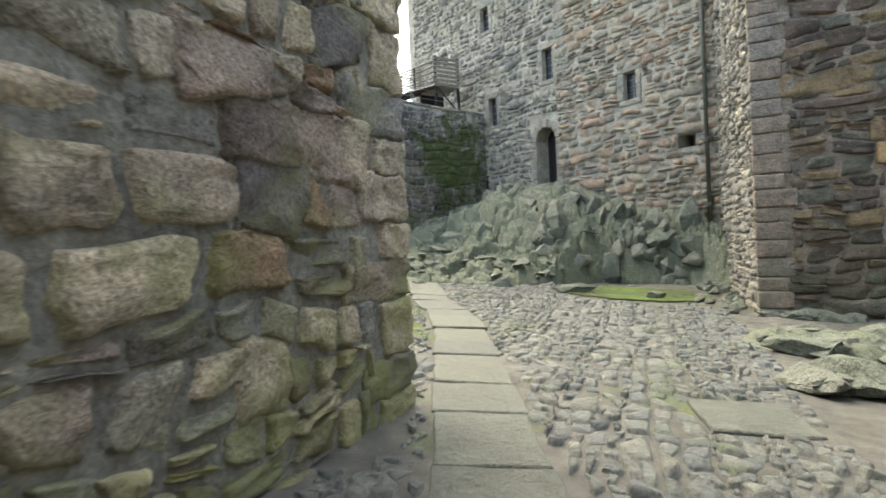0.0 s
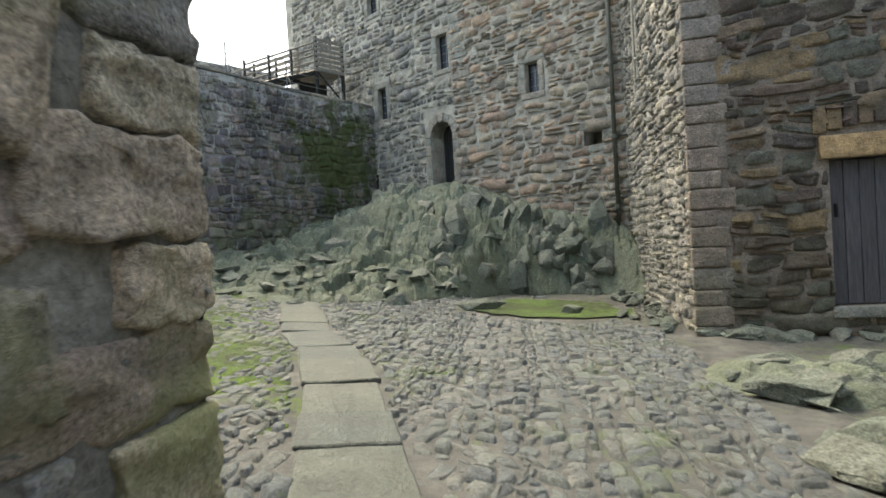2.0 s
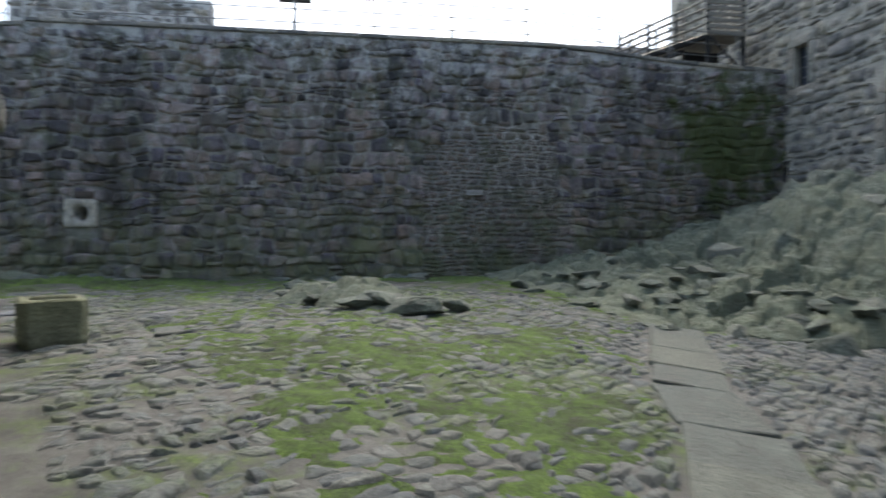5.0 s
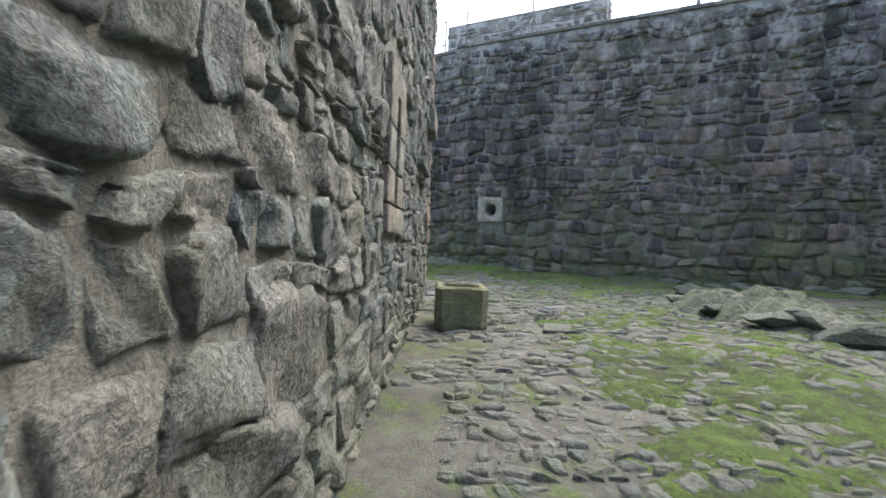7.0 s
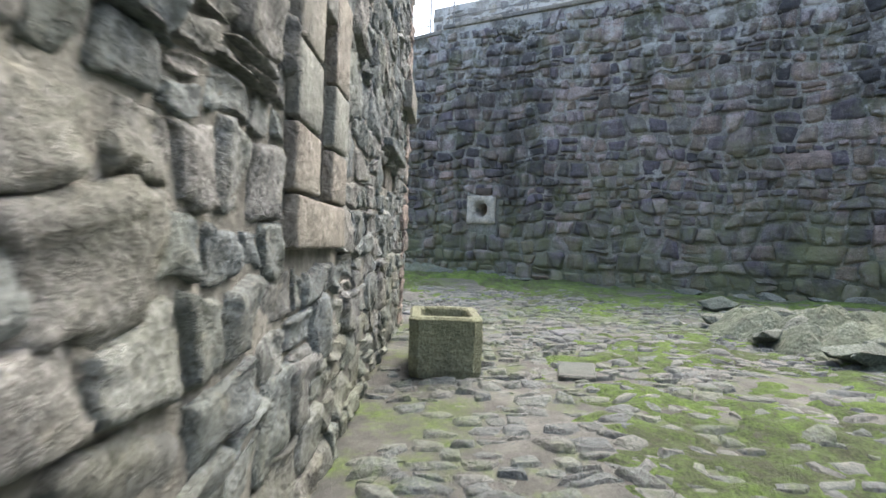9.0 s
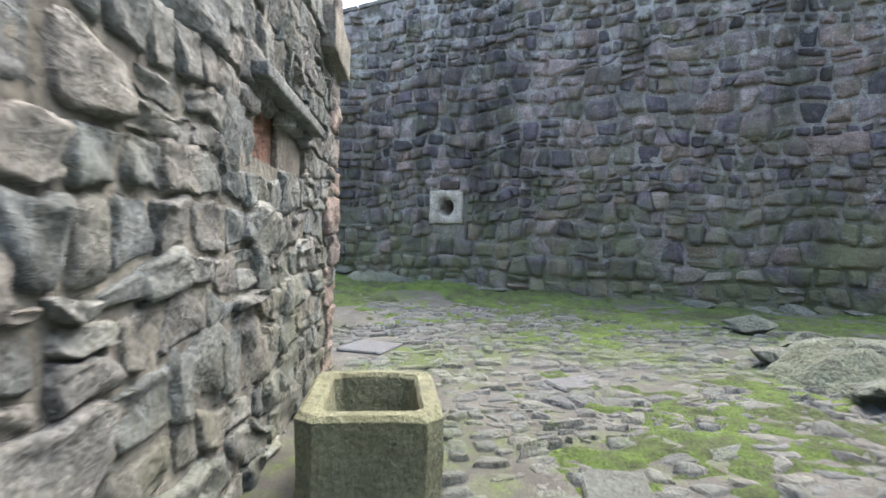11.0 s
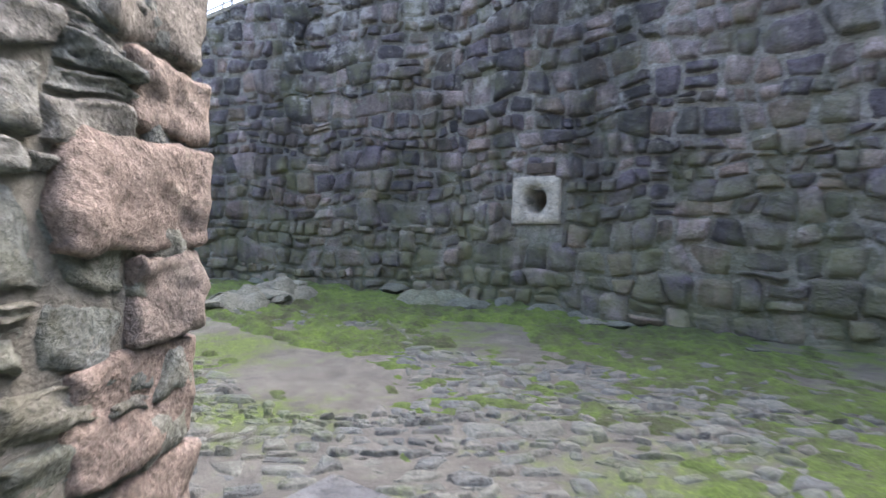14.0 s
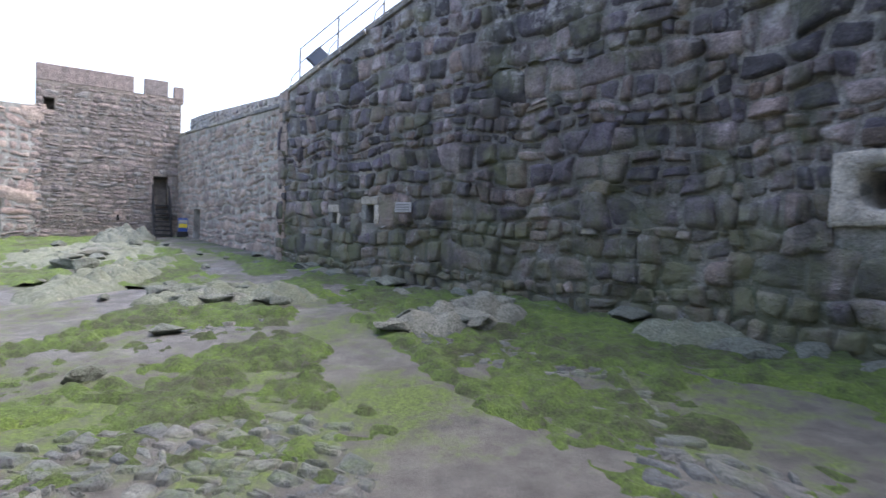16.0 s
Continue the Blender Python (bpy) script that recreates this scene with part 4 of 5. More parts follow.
def floodlight(plane, s, z, out, w, foot, turn=45, yaw=0):
    ob = tagged(new("floodlight"), "square dark floodlight on a thin pole", "floodlight")
    m = plane.matrix(s, z, out) @ Matrix.Rotation(radians(yaw), 4, "Z") @ Matrix.Rotation(radians(turn), 4, "Y") @ Matrix.Rotation(radians(20), 4, "X")
    part("housing", box((w, 0.12, w), m, 0.02, 1), M_IRON, ob)
    part("lens", box((w * 0.85, 0.01, w * 0.85), m @ Matrix.Translation((0, 0.064, 0))), M_GLASS, ob)
    part("pole", rod(plane.at(s, foot, out), plane.at(s, z, out), 0.025, 8), M_RAIL, ob)


floodlight(P_BEND, 8.85, 5.85, -0.45, 0.42, top_bend(8.85), 45, 55)
floodlight(P_CURTAIN, 13.3, 8.75, -1.2, 0.85, 7.05, 0)

# ---- far gate tower, its stair and notice ----
for s, e, z in ((1.35, 4.6, 7.62), (0.1, 1.0, 7.62), (-0.5, -0.1, 7.45)):
    part("merlon", box((e - s, 0.5, 0.66), P_FARTOWER.matrix((s + e) / 2, z, -0.25), 0.03, 1), M_FAR, far_tower)
for a, b, c, d in ((-0.1, 0.06, 2.8, 4.0), (0.6, 0.76, 2.8, 4.0), (-0.1, 0.76, 3.95, 4.12), (1.55, 2.15, 2.0, 2.3), (1.7, 2.0, 2.3, 2.45), (4.0, 4.4, 6.0, 6.2), (3.95, 4.45, 6.65, 6.9)):
    dressed(P_FARTOWER, a, b, c, d, far_tower, M_FAR_WALL)
# black box on the block paints the shade of a small opening
part("slot_shade", box((0.09, 0.05, 0.22), P_FARTOWER.matrix(1.85, 2.18, 0.03)), M_HOLE_SHADE, far_tower)
stair = tagged(new("outside_stair"), "steep dark iron stair up to the tower door", "stair")
for k in range(8):
    part("step", box((0.55, 0.26, 0.05), P_FARTOWER.matrix(0.32, 2.75 - 0.17 * k, 0.15 + 0.24 * k)), M_IRON, stair)
for s in (0.02, 0.62):
    part("stringer", rod(P_FARTOWER.at(s, 2.75, 0.05), P_FARTOWER.at(s, 1.45, 1.95), 0.05, 6), M_IRON, stair)
    part("hand_rail", rod(P_FARTOWER.at(s, 3.6, 0.05), P_FARTOWER.at(s, 2.35, 1.95), 0.025, 6), M_IRON, stair)
    for k in range(5):
        o = 0.05 + 0.47 * k
        part("baluster", rod(P_FARTOWER.at(s, 2.72 - 0.68 * (o - 0.05), o), P_FARTOWER.at(s, 3.6 - 0.66 * (o - 0.05), o), 0.018, 6), M_IRON, stair)
M_BLUE, M_YELLOW = plain_material("blue_paint", (0.03, 0.08, 0.3), 0.4), plain_material("yellow_paint", (0.65, 0.5, 0.05), 0.4)
notice = tagged(new("notice_board"), "blue and yellow notice board by the stair", "notice board")
part("panel", box((0.34, 0.06, 0.6), P_FARTOWER.matrix(-0.35, 1.95, 2.1)), M_BLUE, notice)
part("yellow_band", box((0.3, 0.02, 0.16), P_FARTOWER.matrix(-0.35, 1.95, 2.14)), M_YELLOW, notice)
part("white_band", box((0.3, 0.02, 0.12), P_FARTOWER.matrix(-0.35, 2.12, 2.14)), M_WHITE, notice)
part("stand", box((0.4, 0.3, 0.45), P_FARTOWER.matrix(-0.35, 1.5, 2.05), 0.02, 1), M_IRON, notice)

# ---- walls out of view that close the place, and roofs ----
for nm, p, q, inside, h in (("wall_east", (12.64, 6.0), (13.5, -6.0), (0, 0), 8.0), ("wall_south", (13.5, -6.0), (-3.06, -2.1), (3, 2), 7.0), ("wall_tower_south", (-3.06, -2.1), (-11.5, 1.95), (-9, -9), 9.0), ("wall_southwest", (-20.0, -19.0), (-3.06, -2.6), (-14, -5), 6.0)):
    P = Plane(p, q, inside)
    prism_wall(nm, P, 0.0, P.length, -1.5, lambda s, h=h: h, 1.0, [], M_KEEP_MORTAR)


def roof(name, pts, z):
    bm = bmesh.new()
    f = bm.faces.new([bm.verts.new((x, y, z)) for x, y in pts])
    ext = bmesh.ops.extrude_face_region(bm, geom=[f])
    bmesh.ops.translate(bm, verts=[g for g in ext["geom"] if isinstance(g, bmesh.types.BMVert)], vec=(0, 0, 0.3))
    bmesh.ops.recalc_face_normals(bm, faces=bm.faces[:])
    tagged(part(name, bm, M_ROOF), "flat lead roof", "roof", kind="structure")


roof("roof_tower", [(-0.5, 4.1), (-8.6, 8.4), (-11.3, 2.0), (-3.1, -1.9)], 9.0)
kp = [P_KEEP.at(-4.8, 0, -0.1)[:2], P_KEEP.at(9.5, 0, -0.1)[:2], P_KEEP.at(9.5, 0, -9)[:2], P_KEEP.at(-4.8, 0, -9)[:2]]
roof("roof_keep", kp, 14.0)
for nm, p, q in (("wall_keep_west", kp[0], kp[3]), ("wall_keep_north", kp[3], kp[2]), ("wall_keep_east", kp[2], kp[1])):
    P = Plane(p, q, (5.0 + 8, 26.0))
    prism_wall(nm, P, 0.0, P.length, 0.0, lambda s: 14.0, 0.6, [], M_KEEP_MORTAR)
roof("roof_door_tower", [(5.6, 9.6), (7.6, 14.5), (14.5, 11.0), (12.6, 6.2)], 12.0)


# ---- bedrock under the keep ----
def keep_foot(a):
    return interp(a, [-3, 0, 2.6, 3.9, 6, 8, 9.4], [2.9, 3.1, 3.5, 3.45, 2.75, 2.2, 1.8])


def reach(a):
    return interp(a, [-3, 0, 2, 4, 5.6, 6.4, 7.0, 7.5, 8.2, 9.4], [8.6, 8.6, 8.3, 8.0, 7.4, 5.4, 3.4, 2.1, 1.5, 1.2])


def rock_z(x, y):
    """Stepped, cleft bedrock that climbs from the court to the foot of the keep."""
    a, d = P_KEEP.along(x, y), P_KEEP.out(x, y)
    g = ground_full(x, y)
    wob = 0.35 * noise.noise(Vector((x * 0.8, y * 0.8, 5.0)))
    t = 1 - d / (reach(a) + wob)
    if t <= 0:
        return g - 0.25
    t = min(t, 1.0)
    cliff = interp(a, [1.0, 3.0, 9.4], [0.0, 0.9, 1.0])
    steep = interp(t, [0, 0.12, 0.5, 0.58, 0.74, 0.84, 1.0], [0, 0.08, 0.26, 0.4, 0.86, 0.95, 1.0])
    if a > 6.8:
        steep = interp(t, [0, 0.15, 0.35, 0.7, 1.0], [0, 0.25, 0.6, 0.92, 1.0])
    slope = t ** 1.15
    z = g + (keep_foot(a) - g) * (cliff * steep + (1 - cliff) * slope)
    amp = interp(t, [0, 0.06, 0.3, 0.9, 1.0], [0.05, 0.35, 0.8, 0.8, 0.3])
    p = Vector((x * 0.9 + y * 0.35, y * 0.75 - x * 0.3, z * 0.45))
    for scale, lift, lean in ((0.9, 0.34, 0.5), (1.9, 0.24, 0.4), (4.4, 0.09, 0.16)):
        f, pts = noise.voronoi(p * scale + Vector((scale, 3, 1)))
        d = p * scale + Vector((scale, 3, 1)) - pts[0]
        r1, r2, r3 = (noise.cell(pts[0] * k) for k in (13.3, 17.9, 23.1))
        r1, r2, r3 = abs(r1), abs(r2), abs(r3)
        z += amp * (lift * (r1 - 0.45) + lean * ((r2 - 0.5) * d.x + (r3 - 0.5) * d.y) / scale * 1.6 - 0.6 * lift * max(0.0, 1 - 6 * (f[1] - f[0])))
    bed = z * 5.0 + x * 1.6 - y * 0.8 + 1.5 * noise.noise(Vector((x, y, 2.0)))
    z += 0.05 * amp * (bed - math.floor(bed) - 0.5)
    z += min(1.0, 4 * t) * (0.06 * noise.noise(Vector((x, y, z)) * 4.0) + 0.05 * abs(noise.noise(Vector((x * 6, y * 10, z * 6)))) + 0.03 * noise.noise(Vector((x, y, z)) * 14.0))
    return z


def height_sheet(name, x0, x1, y0, y1, step, fn, keep_if, material, label, category, kind="", smooth=False):
    xs, ys = np.arange(x0, x1, step), np.arange(y0, y1, step)
    idx, verts, faces = {}, [], []
    ok = {}
    for j, y in enumerate(ys):
        for i, x in enumerate(xs):
            if keep_if(x, y):
                idx[i, j] = len(verts)
                verts.append((float(x), float(y), fn(x, y)))
    for (i, j), k in idx.items():
        if (i + 1, j) in idx and (i, j + 1) in idx and (i + 1, j + 1) in idx:
            faces.append((k, idx[i + 1, j], idx[i + 1, j + 1], idx[i, j + 1]))
    ob = mesh_object(name, verts, faces, material, smooth=smooth)
    return tagged(ob, label, category, kind=kind)


height_sheet("bedrock", -6.0, 8.2, 11.5, 24.0, 0.048, rock_z, lambda x, y: P_KEEP.out(x, y) > -0.3 and P_CURTAIN.out(x, y) > -0.3 and P_JAMB.out(x, y) > -0.3 and P_KEEP.out(x, y) < reach(P_KEEP.along(x, y)) + 0.5 and P_KEEP.along(x, y) > -7, M_ROCK, "grey-green craggy bedrock outcrop below the keep", "bedrock", "structure")


def boulder(seed, detail=14, flat=0.7):
    """An angular weathered rock, about one unit across."""
    rng = random.Random(seed)
    bm = bmesh.new()
    for _ in range(detail):
        v = Vector((rng.gauss(0, 1), rng.gauss(0, 1), rng.gauss(0, 1))).normalized()
        bm.verts.new((v.x * 0.5 * rng.uniform(0.8, 1.1), v.y * 0.42 * rng.uniform(0.8, 1.1), v.z * 0.5 * flat * rng.uniform(0.8, 1.1)))
    res = bmesh.ops.convex_hull(bm, input=bm.verts[:])
    bmesh.ops.delete(bm, geom=[v for v in bm.verts if not v.link_faces], context="VERTS")
    bmesh.ops.bevel(bm, geom=bm.edges[:], offset=0.018, segments=1, affect="EDGES")
    bmesh.ops.triangulate(bm, faces=bm.faces[:])
    bmesh.ops.subdivide_edges(bm, edges=[e for e in bm.edges if e.calc_length() > 0.16], cuts=2)
    bmesh.ops.triangulate(bm, faces=bm.faces[:])
    for v in bm.verts:
        v.co += 0.035 * noise.noise_vector(v.co * 4 + Vector((seed, 0, 0))) + 0.02 * noise.noise_vector(v.co * 13)
    bmesh.ops.recalc_face_normals(bm, faces=bm.faces[:])
    me = bpy.data.meshes.new("boulder")
    bm.to_mesh(me)
    bm.free()
    me.materials.append(M_BOULDER)
    return me


ROCKS = [boulder(k, 13 + k % 5, 0.65 + 0.1 * (k % 4)) for k in range(12)]
rr = random.Random(77)


def rock(x, y, size, z=None, sink=0.25, tilt=20, stretch=(1, 1, 1), name="boulder", group="loose boulders on the bedrock", label="angular grey-green lichened boulder on the bedrock"):
    ob = tagged(new(name, rr.choice(ROCKS)), label, "boulder", group)
    z = ground_full(x, y) if z is None else z
    ob.matrix_world = Matrix.Translation((x, y, z + size * (0.3 - sink))) @ Euler((radians(rr.uniform(-tilt, tilt)), radians(rr.uniform(-tilt, tilt)), rr.uniform(0, 6.28))).to_matrix().to_4x4() @ Matrix.Diagonal((size * stretch[0] * rr.uniform(0.85, 1.2), size * stretch[1] * rr.uniform(0.8, 1.15), size * stretch[2] * rr.uniform(0.8, 1.2), 1))
    return ob


# upright crags in front of the keep
for k in range(46):
    a = rr.uniform(2.4, 9.2)
    t = rr.uniform(0.42, 0.86) if a < 6.8 else rr.uniform(0.1, 0.8)
    d = reach(a) * (1 - t)
    p = P_KEEP.at(a, 0, d)
    if P_JAMB.out(p.x, p.y) < 0.3:
        continue
    rock(p.x, p.y, rr.uniform(0.5, 1.15), rock_z(p.x, p.y), 0.42, 22, (0.85, 0.8, 1.2))
for k in range(18):
    a = rr.uniform(6.4, 9.0)
    p = P_KEEP.at(a, 0, reach(a) * rr.uniform(0.25, 0.95))
    if P_JAMB.out(p.x, p.y) > 0.4:
        rock(p.x, p.y, rr.uniform(0.5, 1.0), rock_z(p.x, p.y), 0.3, 14, (0.8, 0.7, 1.25))
# flatter slabs and stones on the lower slope
for k in range(70):
    a = rr.uniform(1.5, 6.9)
    t = rr.uniform(-0.02, 0.45)
    d = reach(a) * (1 - t)
    p = P_KEEP.at(a, 0, d)
    if P_CURTAIN.out(p.x, p.y) < 0.4:
        continue
    rock(p.x, p.y, rr.uniform(0.2, 0.65), max(rock_z(p.x, p.y), ground_full(p.x, p.y)), 0.28, 12, (1.2, 1.0, 0.6))
rock(1.5, 13.6, 1.1, rock_z(1.5, 13.6), 0.2, 8, (1.1, 0.9, 0.85), label="large pale flat-topped boulder on the bedrock")
rock(4.75, 12.3, 0.55, None, 0.12, 8, (1.1, 0.9, 0.7), label="rounded pale boulder in the mossy hollow")
rock(2.9, 12.6, 0.9, None, 0.24, 4, (1.5, 0.5, 0.4), label="flat pale stone edging the mossy hollow")
# rubble along the foot of the door tower
for k in range(48):
    s = rr.uniform(0.2, 5.6)
    p = P_JAMB.at(s, 0, abs(rr.gauss(0, 0.3)) + 0.1)
    rock(p.x, p.y, rr.uniform(0.16, 0.42), None, 0.12, 25, (1, 1, 0.8), label="mossy rubble stone at the tower foot", group="rubble at the tower foot")
for k in range(26):
    p = P_DOORSIDE.at(rr.uniform(-0.2, 6.0), 0, rr.uniform(0.05, 0.4))
    rock(p.x, p.y, rr.uniform(0.35, 0.8), None, 0.24, 8, (1.3, 1, 0.5), label="flat foundation stone along the tower foot", group="foundation stones")

# moss in the hollow
mv = lambda x, y: ground_full(x, y) + 0.03 + 0.012 * noise.noise(Vector((x * 9, y * 9, 0)))
height_sheet("moss_bed", 1.8, 6.4, 11.4, 15.8, 0.08, mv, lambda x, y: ((x - 4.3) * 0.62 + (y - 12.6) * 0.35) ** 2 / 1.2 + ((y - 12.6) * 0.58 - (x - 4.3) * 0.25) ** 2 / 1.3 < 1 + 0.5 * noise.noise(Vector((x * 2, y * 2, 3))) and P_JAMB.out(x, y) > 0.5, M_MOSS, "bright green moss filling a wet hollow", "moss", "structure")


def mound(name, cx, cy, rx, ry, turn, h, label, seed, material=None, step=0.05):
    """A low rib of bedrock that breaks through the ground."""
    c, s = math.cos(radians(turn)), math.sin(radians(turn))

    def local(x, y):
        u, v = ((x - cx) * c + (y - cy) * s) / rx, (-(x - cx) * s + (y - cy) * c) / ry
        return u * u + v * v + 0.35 * noise.noise(Vector((x * 1.5, y * 1.5, seed)))

    def fn(x, y):
        q = max(0.0, 1 - local(x, y))
        pp = Vector((x * 2.2, y * 2.2, seed))
        f, pts = noise.voronoi(pp)
        ledge = 2 * min(f[1] - f[0], 0.6)
        return ground_full(x, y) - 0.08 + h * (q ** 0.6) * (0.55 + 0.45 * ledge) + 0.3 * h * q * noise.noise(Vector((x * 3.5, y * 3.5, seed))) + 0.1 * h * abs(noise.noise(Vector((x * 8, y * 8, seed)))) + min(q * 2, 1) * 0.05
    R = max(rx, ry) * 1.3
    height_sheet(name, cx - R, cx + R, cy - R, cy + R, step, fn, lambda x, y: local(x, y) < 1.25 and (P_TOWER_NORTH.out(x, y) > 0.1 or x < -9.5), material or M_ROCK, label, "rock", "structure")


mound("rock_rib", -5.4, 12.1, 1.6, 0.85, -20, 0.42, "low broken rib of grey rock in the court", 1.0)
mound("rock_rib", 5.1, 6.8, 1.5, 0.8, -15, 0.3, "flat grey rock shelf before the boarded door", 2.0)
mound("rock_rib", 4.0, 5.2, 0.9, 0.5, 10, 0.16, "flat pale rock shelf in the cobbles", 3.0, M_BOULDER)
mound("rock_rib", -14.9, 9.2, 1.1, 0.55, 125, 0.34, "pale rounded rock rib beside moss", 4.0, M_BOULDER)
mound("rock_rib", -14.3, 11.6, 0.8, 0.45, 75, 0.32, "mossy rock at the curtain wall foot", 5.0)
mound("rock_rib", -16.1, 5.9, 1.3, 0.7, 100, 0.35, "mossy broken rock rib in the court", 6.0)
mound("rock_rib", -22.5, -0.5, 4.5, 2.0, 30, 0.22, "broad mossy rock outcrop in the far court", 7.0, None, 0.12)
mound("rock_rib", -27.0, -2.6, 1.8, 1.0, 20, 0.6, "rounded pale rock by the far stair", 8.0, M_BOULDER, 0.1)
mound("rock_rib", -18.0, 3.0, 2.6, 0.8, 10, 0.3, "mossy low rock rib in the court", 9.0)
for k in range(56):
    pl, s = (P_CURTAIN, rr.uniform(4.5, 19.4)) if k < 34 else (P_BEND, rr.uniform(0, 9.6))
    p = pl.at(s, 0, abs(rr.gauss(0, 0.22)) + 0.1)
    rock(p.x, p.y, rr.uniform(0.2, 0.65), None, 0.26, 8, (1.3, 1, 0.5), label="half-buried mossy stone at the wall foot", group="stones at the wall foot")
for k in range(24):
    rock(rr.uniform(-24, -12), rr.uniform(0, 9), rr.uniform(0.15, 0.45), None, 0.16, 12, (1.3, 1, 0.6), label="small half-buried stone in the mossy court", group="stones in the court")


# broken slabs of rock standing out of the ribs
def broken_slabs(cx, cy, rx, ry, turn, count, label):
    c, sn = math.cos(radians(turn)), math.sin(radians(turn))
    for k in range(count):
        u, v = rr.gauss(0, 0.45) * rx, rr.gauss(0, 0.4) * ry
        x, y = cx + u * c - v * sn, cy + u * sn + v * c
        rock(x, y, rr.uniform(0.3, 0.75), ground_full(x, y) + 0.1, 0.3, 7, (1.4, 0.9, 0.55), "flat_rock", "broken slabs on the rock ribs", label)


broken_slabs(-5.4, 12.0, 1.6, 0.8, -20, 34, "flat broken slab of grey-brown bedrock")
broken_slabs(5.3, 6.7, 1.6, 0.9, -15, 34, "flat pale slab of rock before the door")
broken_slabs(3.9, 5.0, 1.0, 0.5, 10, 16, "flat pale slab of rock in the cobbles")
broken_slabs(-16.1, 5.9, 1.2, 0.6, 100, 22, "flat mossy slab of broken bedrock")
broken_slabs(-14.9, 9.2, 0.9, 0.4, 125, 6, "pale rounded slab of bedrock beside moss")
broken_slabs(-22.0, -0.3, 4.0, 1.8, 30, 22, "mossy slab of bedrock in the far court")


# ---- stone trough ----
def trough():
    ob = tagged(new("stone_trough"), "green algae-stained square stone trough on the cobbles", "trough")
    bm = bmesh.new()
    L, W, H, t = 0.76, 0.56, 0.46, 0.075
    levels = []
    for x, y, z in ((L / 2 - 0.015, W / 2 - 0.015, 0.0), (L / 2, W / 2, 0.06), (L / 2, W / 2, H - 0.02), (L / 2 - 0.02, W / 2 - 0.02, H), (L / 2 - t, W / 2 - t, H), (L / 2 - t - 0.015, W / 2 - t - 0.015, H - 0.02), (L / 2 - t - 0.05, W / 2 - t - 0.05, 0.09)):
        c = 0.07 if x > L / 2 - t + 0.01 else 0.04
        pts = [(x, y - c), (x - c, y), (-x + c, y), (-x, y - c), (-x, -y + c), (-x + c, -y), (x - c, -y), (x, -y + c)]
        levels.append([bm.verts.new((p, q, z)) for p, q in pts])
    for a, b in zip(levels, levels[1:]):
        for k in range(8):
            bm.faces.new((a[k], a[(k + 1) % 8], b[(k + 1) % 8], b[k]))
    bm.faces.new(levels[0][::-1])
    bm.faces.new(levels[-1])
    bmesh.ops.recalc_face_normals(bm, faces=bm.faces[:])
    bmesh.ops.subdivide_edges(bm, edges=[e for e in bm.edges if e.calc_length() > 0.15], cuts=3, use_grid_fill=True)
    for v in bm.verts:
        v.co += 0.009 * noise.noise_vector(v.co * 7)
    part("basin", bm, M_TROUGH, ob)
    part("broken_slate", box((0.2, 0.14, 0.03), pose(0.12, 0.0, 0.11, 4, 3, 30), 0.01, 1), M_SLAB, ob, "broken slate lying in the basin")
    ob.matrix_world = pose(-6.13, 8.0, ground_full(-6.13, 8.0) + 0.0, 0, 0, 155)


trough()


# ---- paving slabs ----
def slab(cx, cy, L, W, turn, parent, seed, lift=0.03, material=None):
    rng = random.Random(seed)
    bm = box((L, W, 0.09), None, 0.012, 1)
    bmesh.ops.subdivide_edges(bm, edges=[e for e in bm.edges if e.calc_length() > 0.3], cuts=3, use_grid_fill=True)
    for v in bm.verts:
        v.co += Vector((1, 1, 0.35)) * 0.02 * noise.noise(v.co * 3 + Vector((seed, 2, 0)))
    ob = part("paving_slab", bm, material or M_SLAB, parent)
    e = 0.3
    gxs, gys = (ground_z(cx + e, cy) - ground_z(cx - e, cy)) / (2 * e), (ground_z(cx, cy + e) - ground_z(cx, cy - e)) / (2 * e)
    nrm = Vector((-gxs, -gys, 1)).normalized()
    ob.matrix_basis = Matrix.Translation((cx, cy, ground_full(cx, cy) + lift - 0.035)) @ Vector((0, 0, 1)).rotation_difference(nrm).to_matrix().to_4x4() @ Euler((0, 0, radians(turn + rng.uniform(-2, 2)))).to_matrix().to_4x4()
    return ob


pavement = tagged(new("pavement"), "worn grey flagstone path laid through the cobbles", "path", kind="structure")


def path_x(y):
    return interp(y, [-2, 5, 7.7, 9.3, 10.2, 13.6], [0.24, 0.22, 0.17, 0.02, -0.25, -0.55])


y, k = -1.2, 0
while y < 13.4:
    L = [0.95, 0.78, 1.05, 0.7, 0.9][k % 5]
    W = [0.74, 0.7, 0.76, 0.72][k % 4]
    turn = -math.degrees(math.atan2(path_x(y + L) - path_x(y), L))
    slab(path_x(y + L / 2), y + L / 2, W, L - 0.02, turn, pavement, k)
    y += L
    k += 1
slab(2.27, 4.15, 0.74, 0.74, -10, pavement, 91, 0.03)
slab(-8.98, 9.22, 0.5, 0.46, 35, pavement, 92, 0.008, M_SLATE)
slab(-7.02, 10.1, 0.42, 0.3, 80, pavement, 93, 0.01, M_SLATE)
slab(-5.55, 8.9, 0.5, 0.3, -40, pavement, 94)


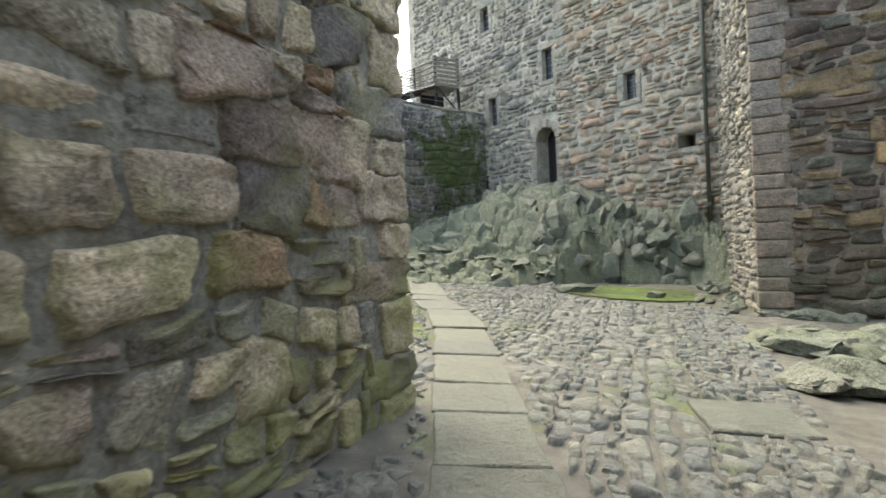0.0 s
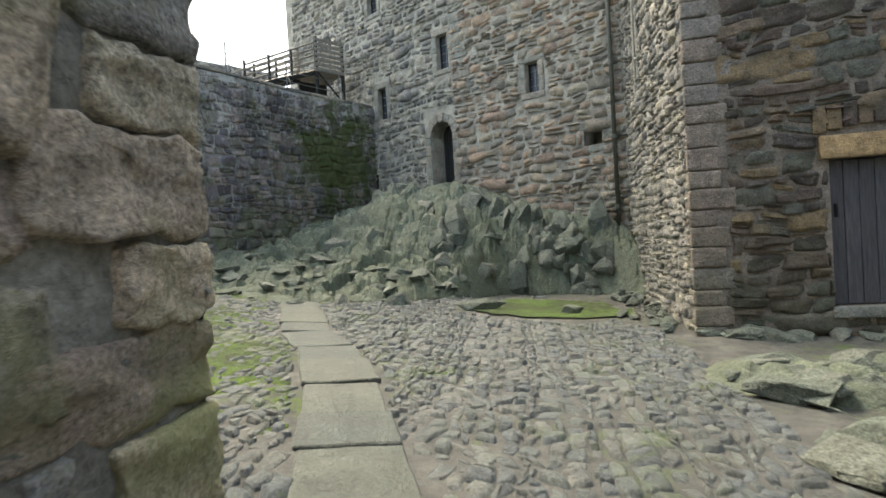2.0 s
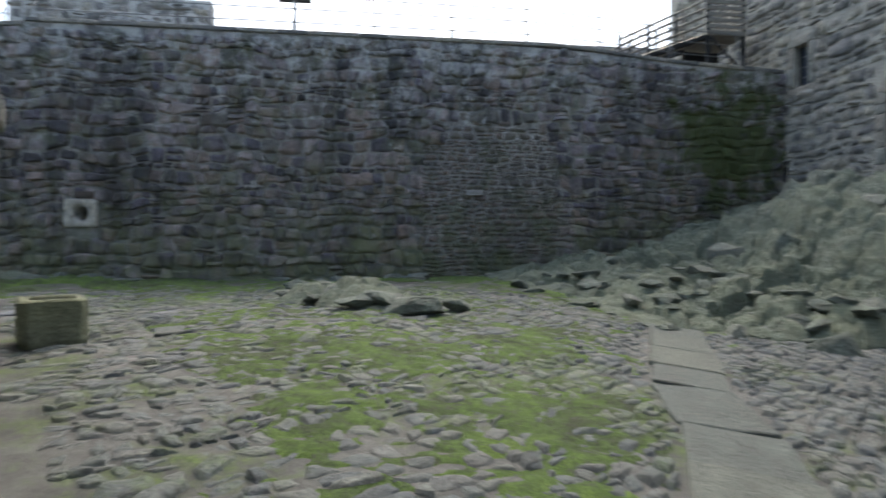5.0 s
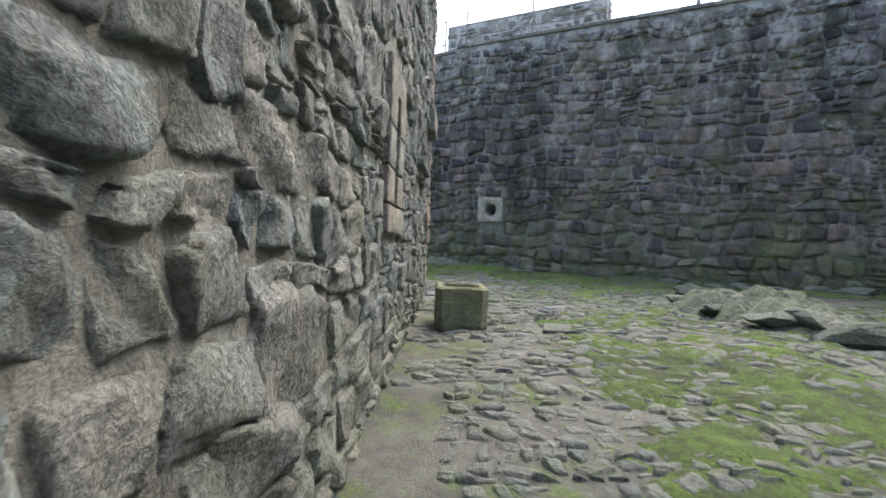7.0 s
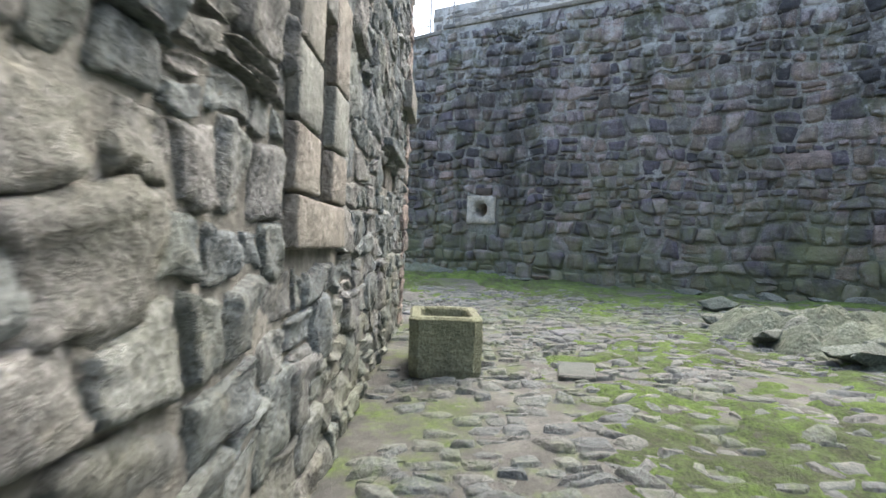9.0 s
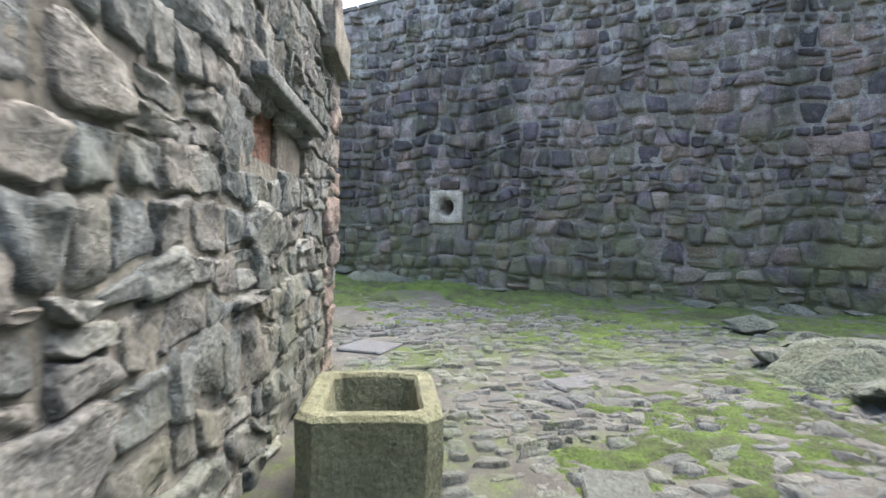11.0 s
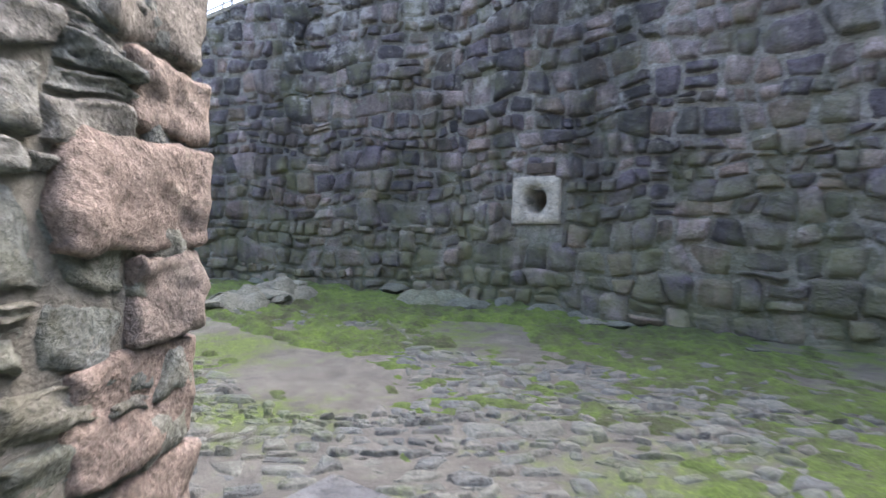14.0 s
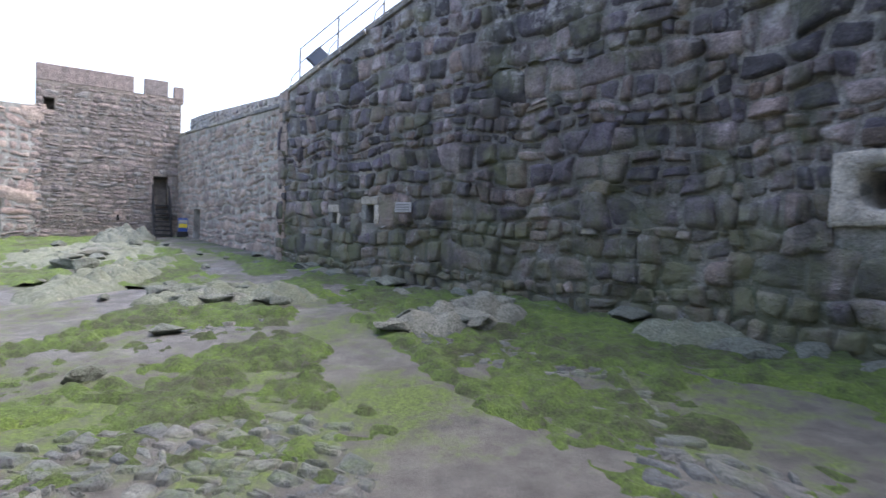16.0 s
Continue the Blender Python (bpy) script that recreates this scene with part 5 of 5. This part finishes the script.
# ---- turf and moss over the court ----
def to_line(x, y, pts):
    best = 99.0
    for (ax, ay), (bx, by) in zip(pts, pts[1:]):
        ux, uy = bx - ax, by - ay
        k = min(1.0, max(0.0, ((x - ax) * ux + (y - ay) * uy) / (ux * ux + uy * uy)))
        best = min(best, math.hypot(x - ax - k * ux, y - ay - k * uy))
    return best


MUD_WALK = [(-29.0, -2.6), (-24.0, 1.2), (-20.0, 4.1), (-17.8, 5.6), (-15.2, 7.5), (-13.7, 8.2), (-12.3, 9.0), (-11.0, 9.6)]
MUD_CHANNEL = [(-11.4, 5.4), (-12.3, 6.0), (-13.1, 6.3), (-14.3, 7.0), (-15.0, 7.7)]


def trodden(x, y):
    """Distance from the wet trodden earth, in half widths or so."""
    w = 0.25 * noise.noise(Vector((x * 1.1, y * 1.1, 21.0)))
    return min(to_line(x, y, MUD_WALK) - 0.3, to_line(x, y, MUD_CHANNEL) - 0.05, math.hypot(x + 12.3, (y - 11.4) * 1.3) - 0.75) + w


def turf_depth(x, y):
    lush = interp(x, [-14, -10, -7, -1.5, 0.2, 1.5], [0.12, 0.02, -0.03, 0.0, -0.25, -0.6])
    out = P_CURTAIN.out(x, y)
    lush += 0.2 * interp(out, [0.3, 1.2, 2.6], [0.5, 1.0, 0.0])
    lush += 0.25 * math.exp(-((x + 2.6) ** 2 + (y - 9.2) ** 2) / 5.0) - 0.25 * math.exp(-((x + 9.6) ** 2 + (y - 9.6) ** 2) / 2.0)
    near = P_TOWER_NORTH.out(x, y)
    lush -= 0.5 * interp(near, [0.6, 1.8], [1.0, 0.0]) if x > -9.0 else 0.0
    v = 0.42 * noise.noise(Vector((x * 0.75, y * 0.75, 14.0))) + 0.34 * noise.noise(Vector((x * 2.3, y * 2.3, 15.0))) + 0.34 * noise.noise(Vector((x * 7.5, y * 7.5, 16.0))) - 0.03
    if x < -9.0:
        v += min(0.0, 2.0 * (trodden(x, y) - 0.12))
    return v + lush


def turf_z(x, y):
    d = turf_depth(x, y)
    tall = interp(x, [-13, -9.5], [0.09, 0.034])
    up = interp(d, [-0.12, 0.0, 0.15, 0.45], [-0.035, 0.0, 0.6 * tall, tall])
    rough = max(0.0, min(1.0, 5 * d))
    return ground_full(x, y) + up + rough * (0.025 * noise.noise(Vector((x * 5, y * 5, 1))) * interp(x, [-12, -10], [2.2, 0.6]) + 0.012 * noise.noise(Vector((x * 17, y * 17, 2))))


def turf_here(x, y):
    return turf_depth(x, y) > -0.7 and P_CURTAIN.out(x, y) > 0.02 and P_BEND.out(x, y) > 0.02 and (P_TOWER_NORTH.out(x, y) > 0.1 or P_TOWER_WEST.out(x, y) > 0.2) and P_KEEP.out(x, y) > reach(P_KEEP.along(x, y)) - 0.6 and abs(x - path_x(y)) > 0.42


height_sheet("moss_turf", -17.0, 1.5, 5.0, 20.0, 0.065, turf_z, turf_here, M_MOSS, "patchy green moss and short turf over the court", "moss", "stuff", True)
height_sheet("moss_turf", -31.0, -16.9, -8.0, 10.0, 0.14, turf_z, lambda x, y: turf_depth(x, y) > -0.7 and P_FAR.out(x, y) > 0.05 and P_BEND.out(x, y) > 0.02 and P_FARTOWER.out(x, y) > 0.05, M_MOSS, "patchy green moss and short turf in the far court", "moss", "stuff", True)


# ---- cobbles ----
def cobble_ok(x, y):
    if P_TOWER_NORTH.out(x, y) < 0.12 and P_TOWER_EAST.out(x, y) < 0.12 and P_TOWER_WEST.out(x, y) < 0.2:
        return False
    if P_TOWER_NORTH.out(x, y) < 0.45 and -7 < x < -0.3 and noise.noise(Vector((x, y, 0))) > -0.1:
        return False
    if P_DOORSIDE.out(x, y) < 0.35 and x > 5 or P_JAMB.out(x, y) < 0.45:
        return False
    if abs(x - path_x(y)) < 0.42 and y < 13.6:
        return False
    a, d = P_KEEP.along(x, y), P_KEEP.out(x, y)
    if d < reach(a) + 0.05 or P_CURTAIN.out(x, y) < 2.0 + 0.8 * noise.noise(Vector((x * 0.6, y * 0.6, 9))):
        return False
    if (x - 4.3) ** 2 / 3.6 + (y - 12.6) ** 2 / 3.2 < 1 or abs(x - 2.27) < 0.43 and abs(y - 4.15) < 0.43 or abs(x + 8.98) < 0.3 and abs(y - 9.2) < 0.3:
        return False
    bare = noise.noise(Vector((x * 0.45, y * 0.45, 4.0))) + 0.4 * noise.noise(Vector((x * 1.4, y * 1.4, 8.0)))
    return bare < interp(x, [-15, -12, -10, -4, 2], [-0.3, 0.15, 0.5, 0.75, 0.9]) and trodden(x, y) > 0.35


def lay_cobbles():
    rng = np.random.default_rng(3)
    ux, uy = np.array((0.34, 0.94)), np.array((-0.94, 0.34))
    q = rubble_cells(rng, -3.0, 17.5, -9.0, 17.0, 0.115, (0.9, 2.0), [], 0.008, 0.6, 0.1)
    mid = q.mean(axis=1)
    W = mid[:, :1] * ux + mid[:, 1:] * uy
    q = q[np.array([-15.0 < x < 7.5 and 0.2 < y < 14.5 and cobble_ok(x, y) for x, y in W])]
    c0 = q.mean(axis=1, keepdims=True)
    ang, grow = rng.normal(0, 0.2, len(q)), rng.uniform(0.85, 1.12, (len(q), 1, 1))
    turn = np.stack((np.stack((np.cos(ang), -np.sin(ang)), 1), np.stack((np.sin(ang), np.cos(ang)), 1)), 1)
    q = c0 + np.einsum("nij,nkj->nki", turn, q - c0) * grow + rng.normal(0, 0.01, (len(q), 1, 2)) + rng.normal(0, 0.012, q.shape)
    S = weather(pillow(rng, q, 6, 0.03, 0.022, 0.16, 0.03, 8.0), 0.14, 5, 0.004)
    S[:, :, 2] += rng.uniform(-0.012, 0.014, (len(q), 1))

    def place(st):
        p = st[:, :1] * ux + st[:, 1:2] * uy
        c = p.mean(axis=0)
        g = ground_full(c[0], c[1]) - interp(c[0], [-2.0, 0.0], [0.011, 0.0])
        gx_, gy_ = (ground_full(c[0] + 0.1, c[1]) - ground_full(c[0], c[1])) * 10, (ground_full(c[0], c[1] + 0.1) - ground_full(c[0], c[1])) * 10
        z = g + (p[:, 0] - c[0]) * gx_ + (p[:, 1] - c[1]) * gy_ + st[:, 2]
        return np.column_stack((p, z))

    def near(c):
        p = c[0] * ux + c[1] * uy
        return 0.3 < p[0] < 2.4 and 2.6 < p[1] < 5.2 or -6.6 < p[0] < -4.4 and 8.6 < p[1] < 9.9

    lay_stones(S, 6, place, M_COBBLE, ground, "cobble", near, "rounded grey cobbles set in earth and moss")


lay_cobbles()

for work in STONE_WORK:
    work()
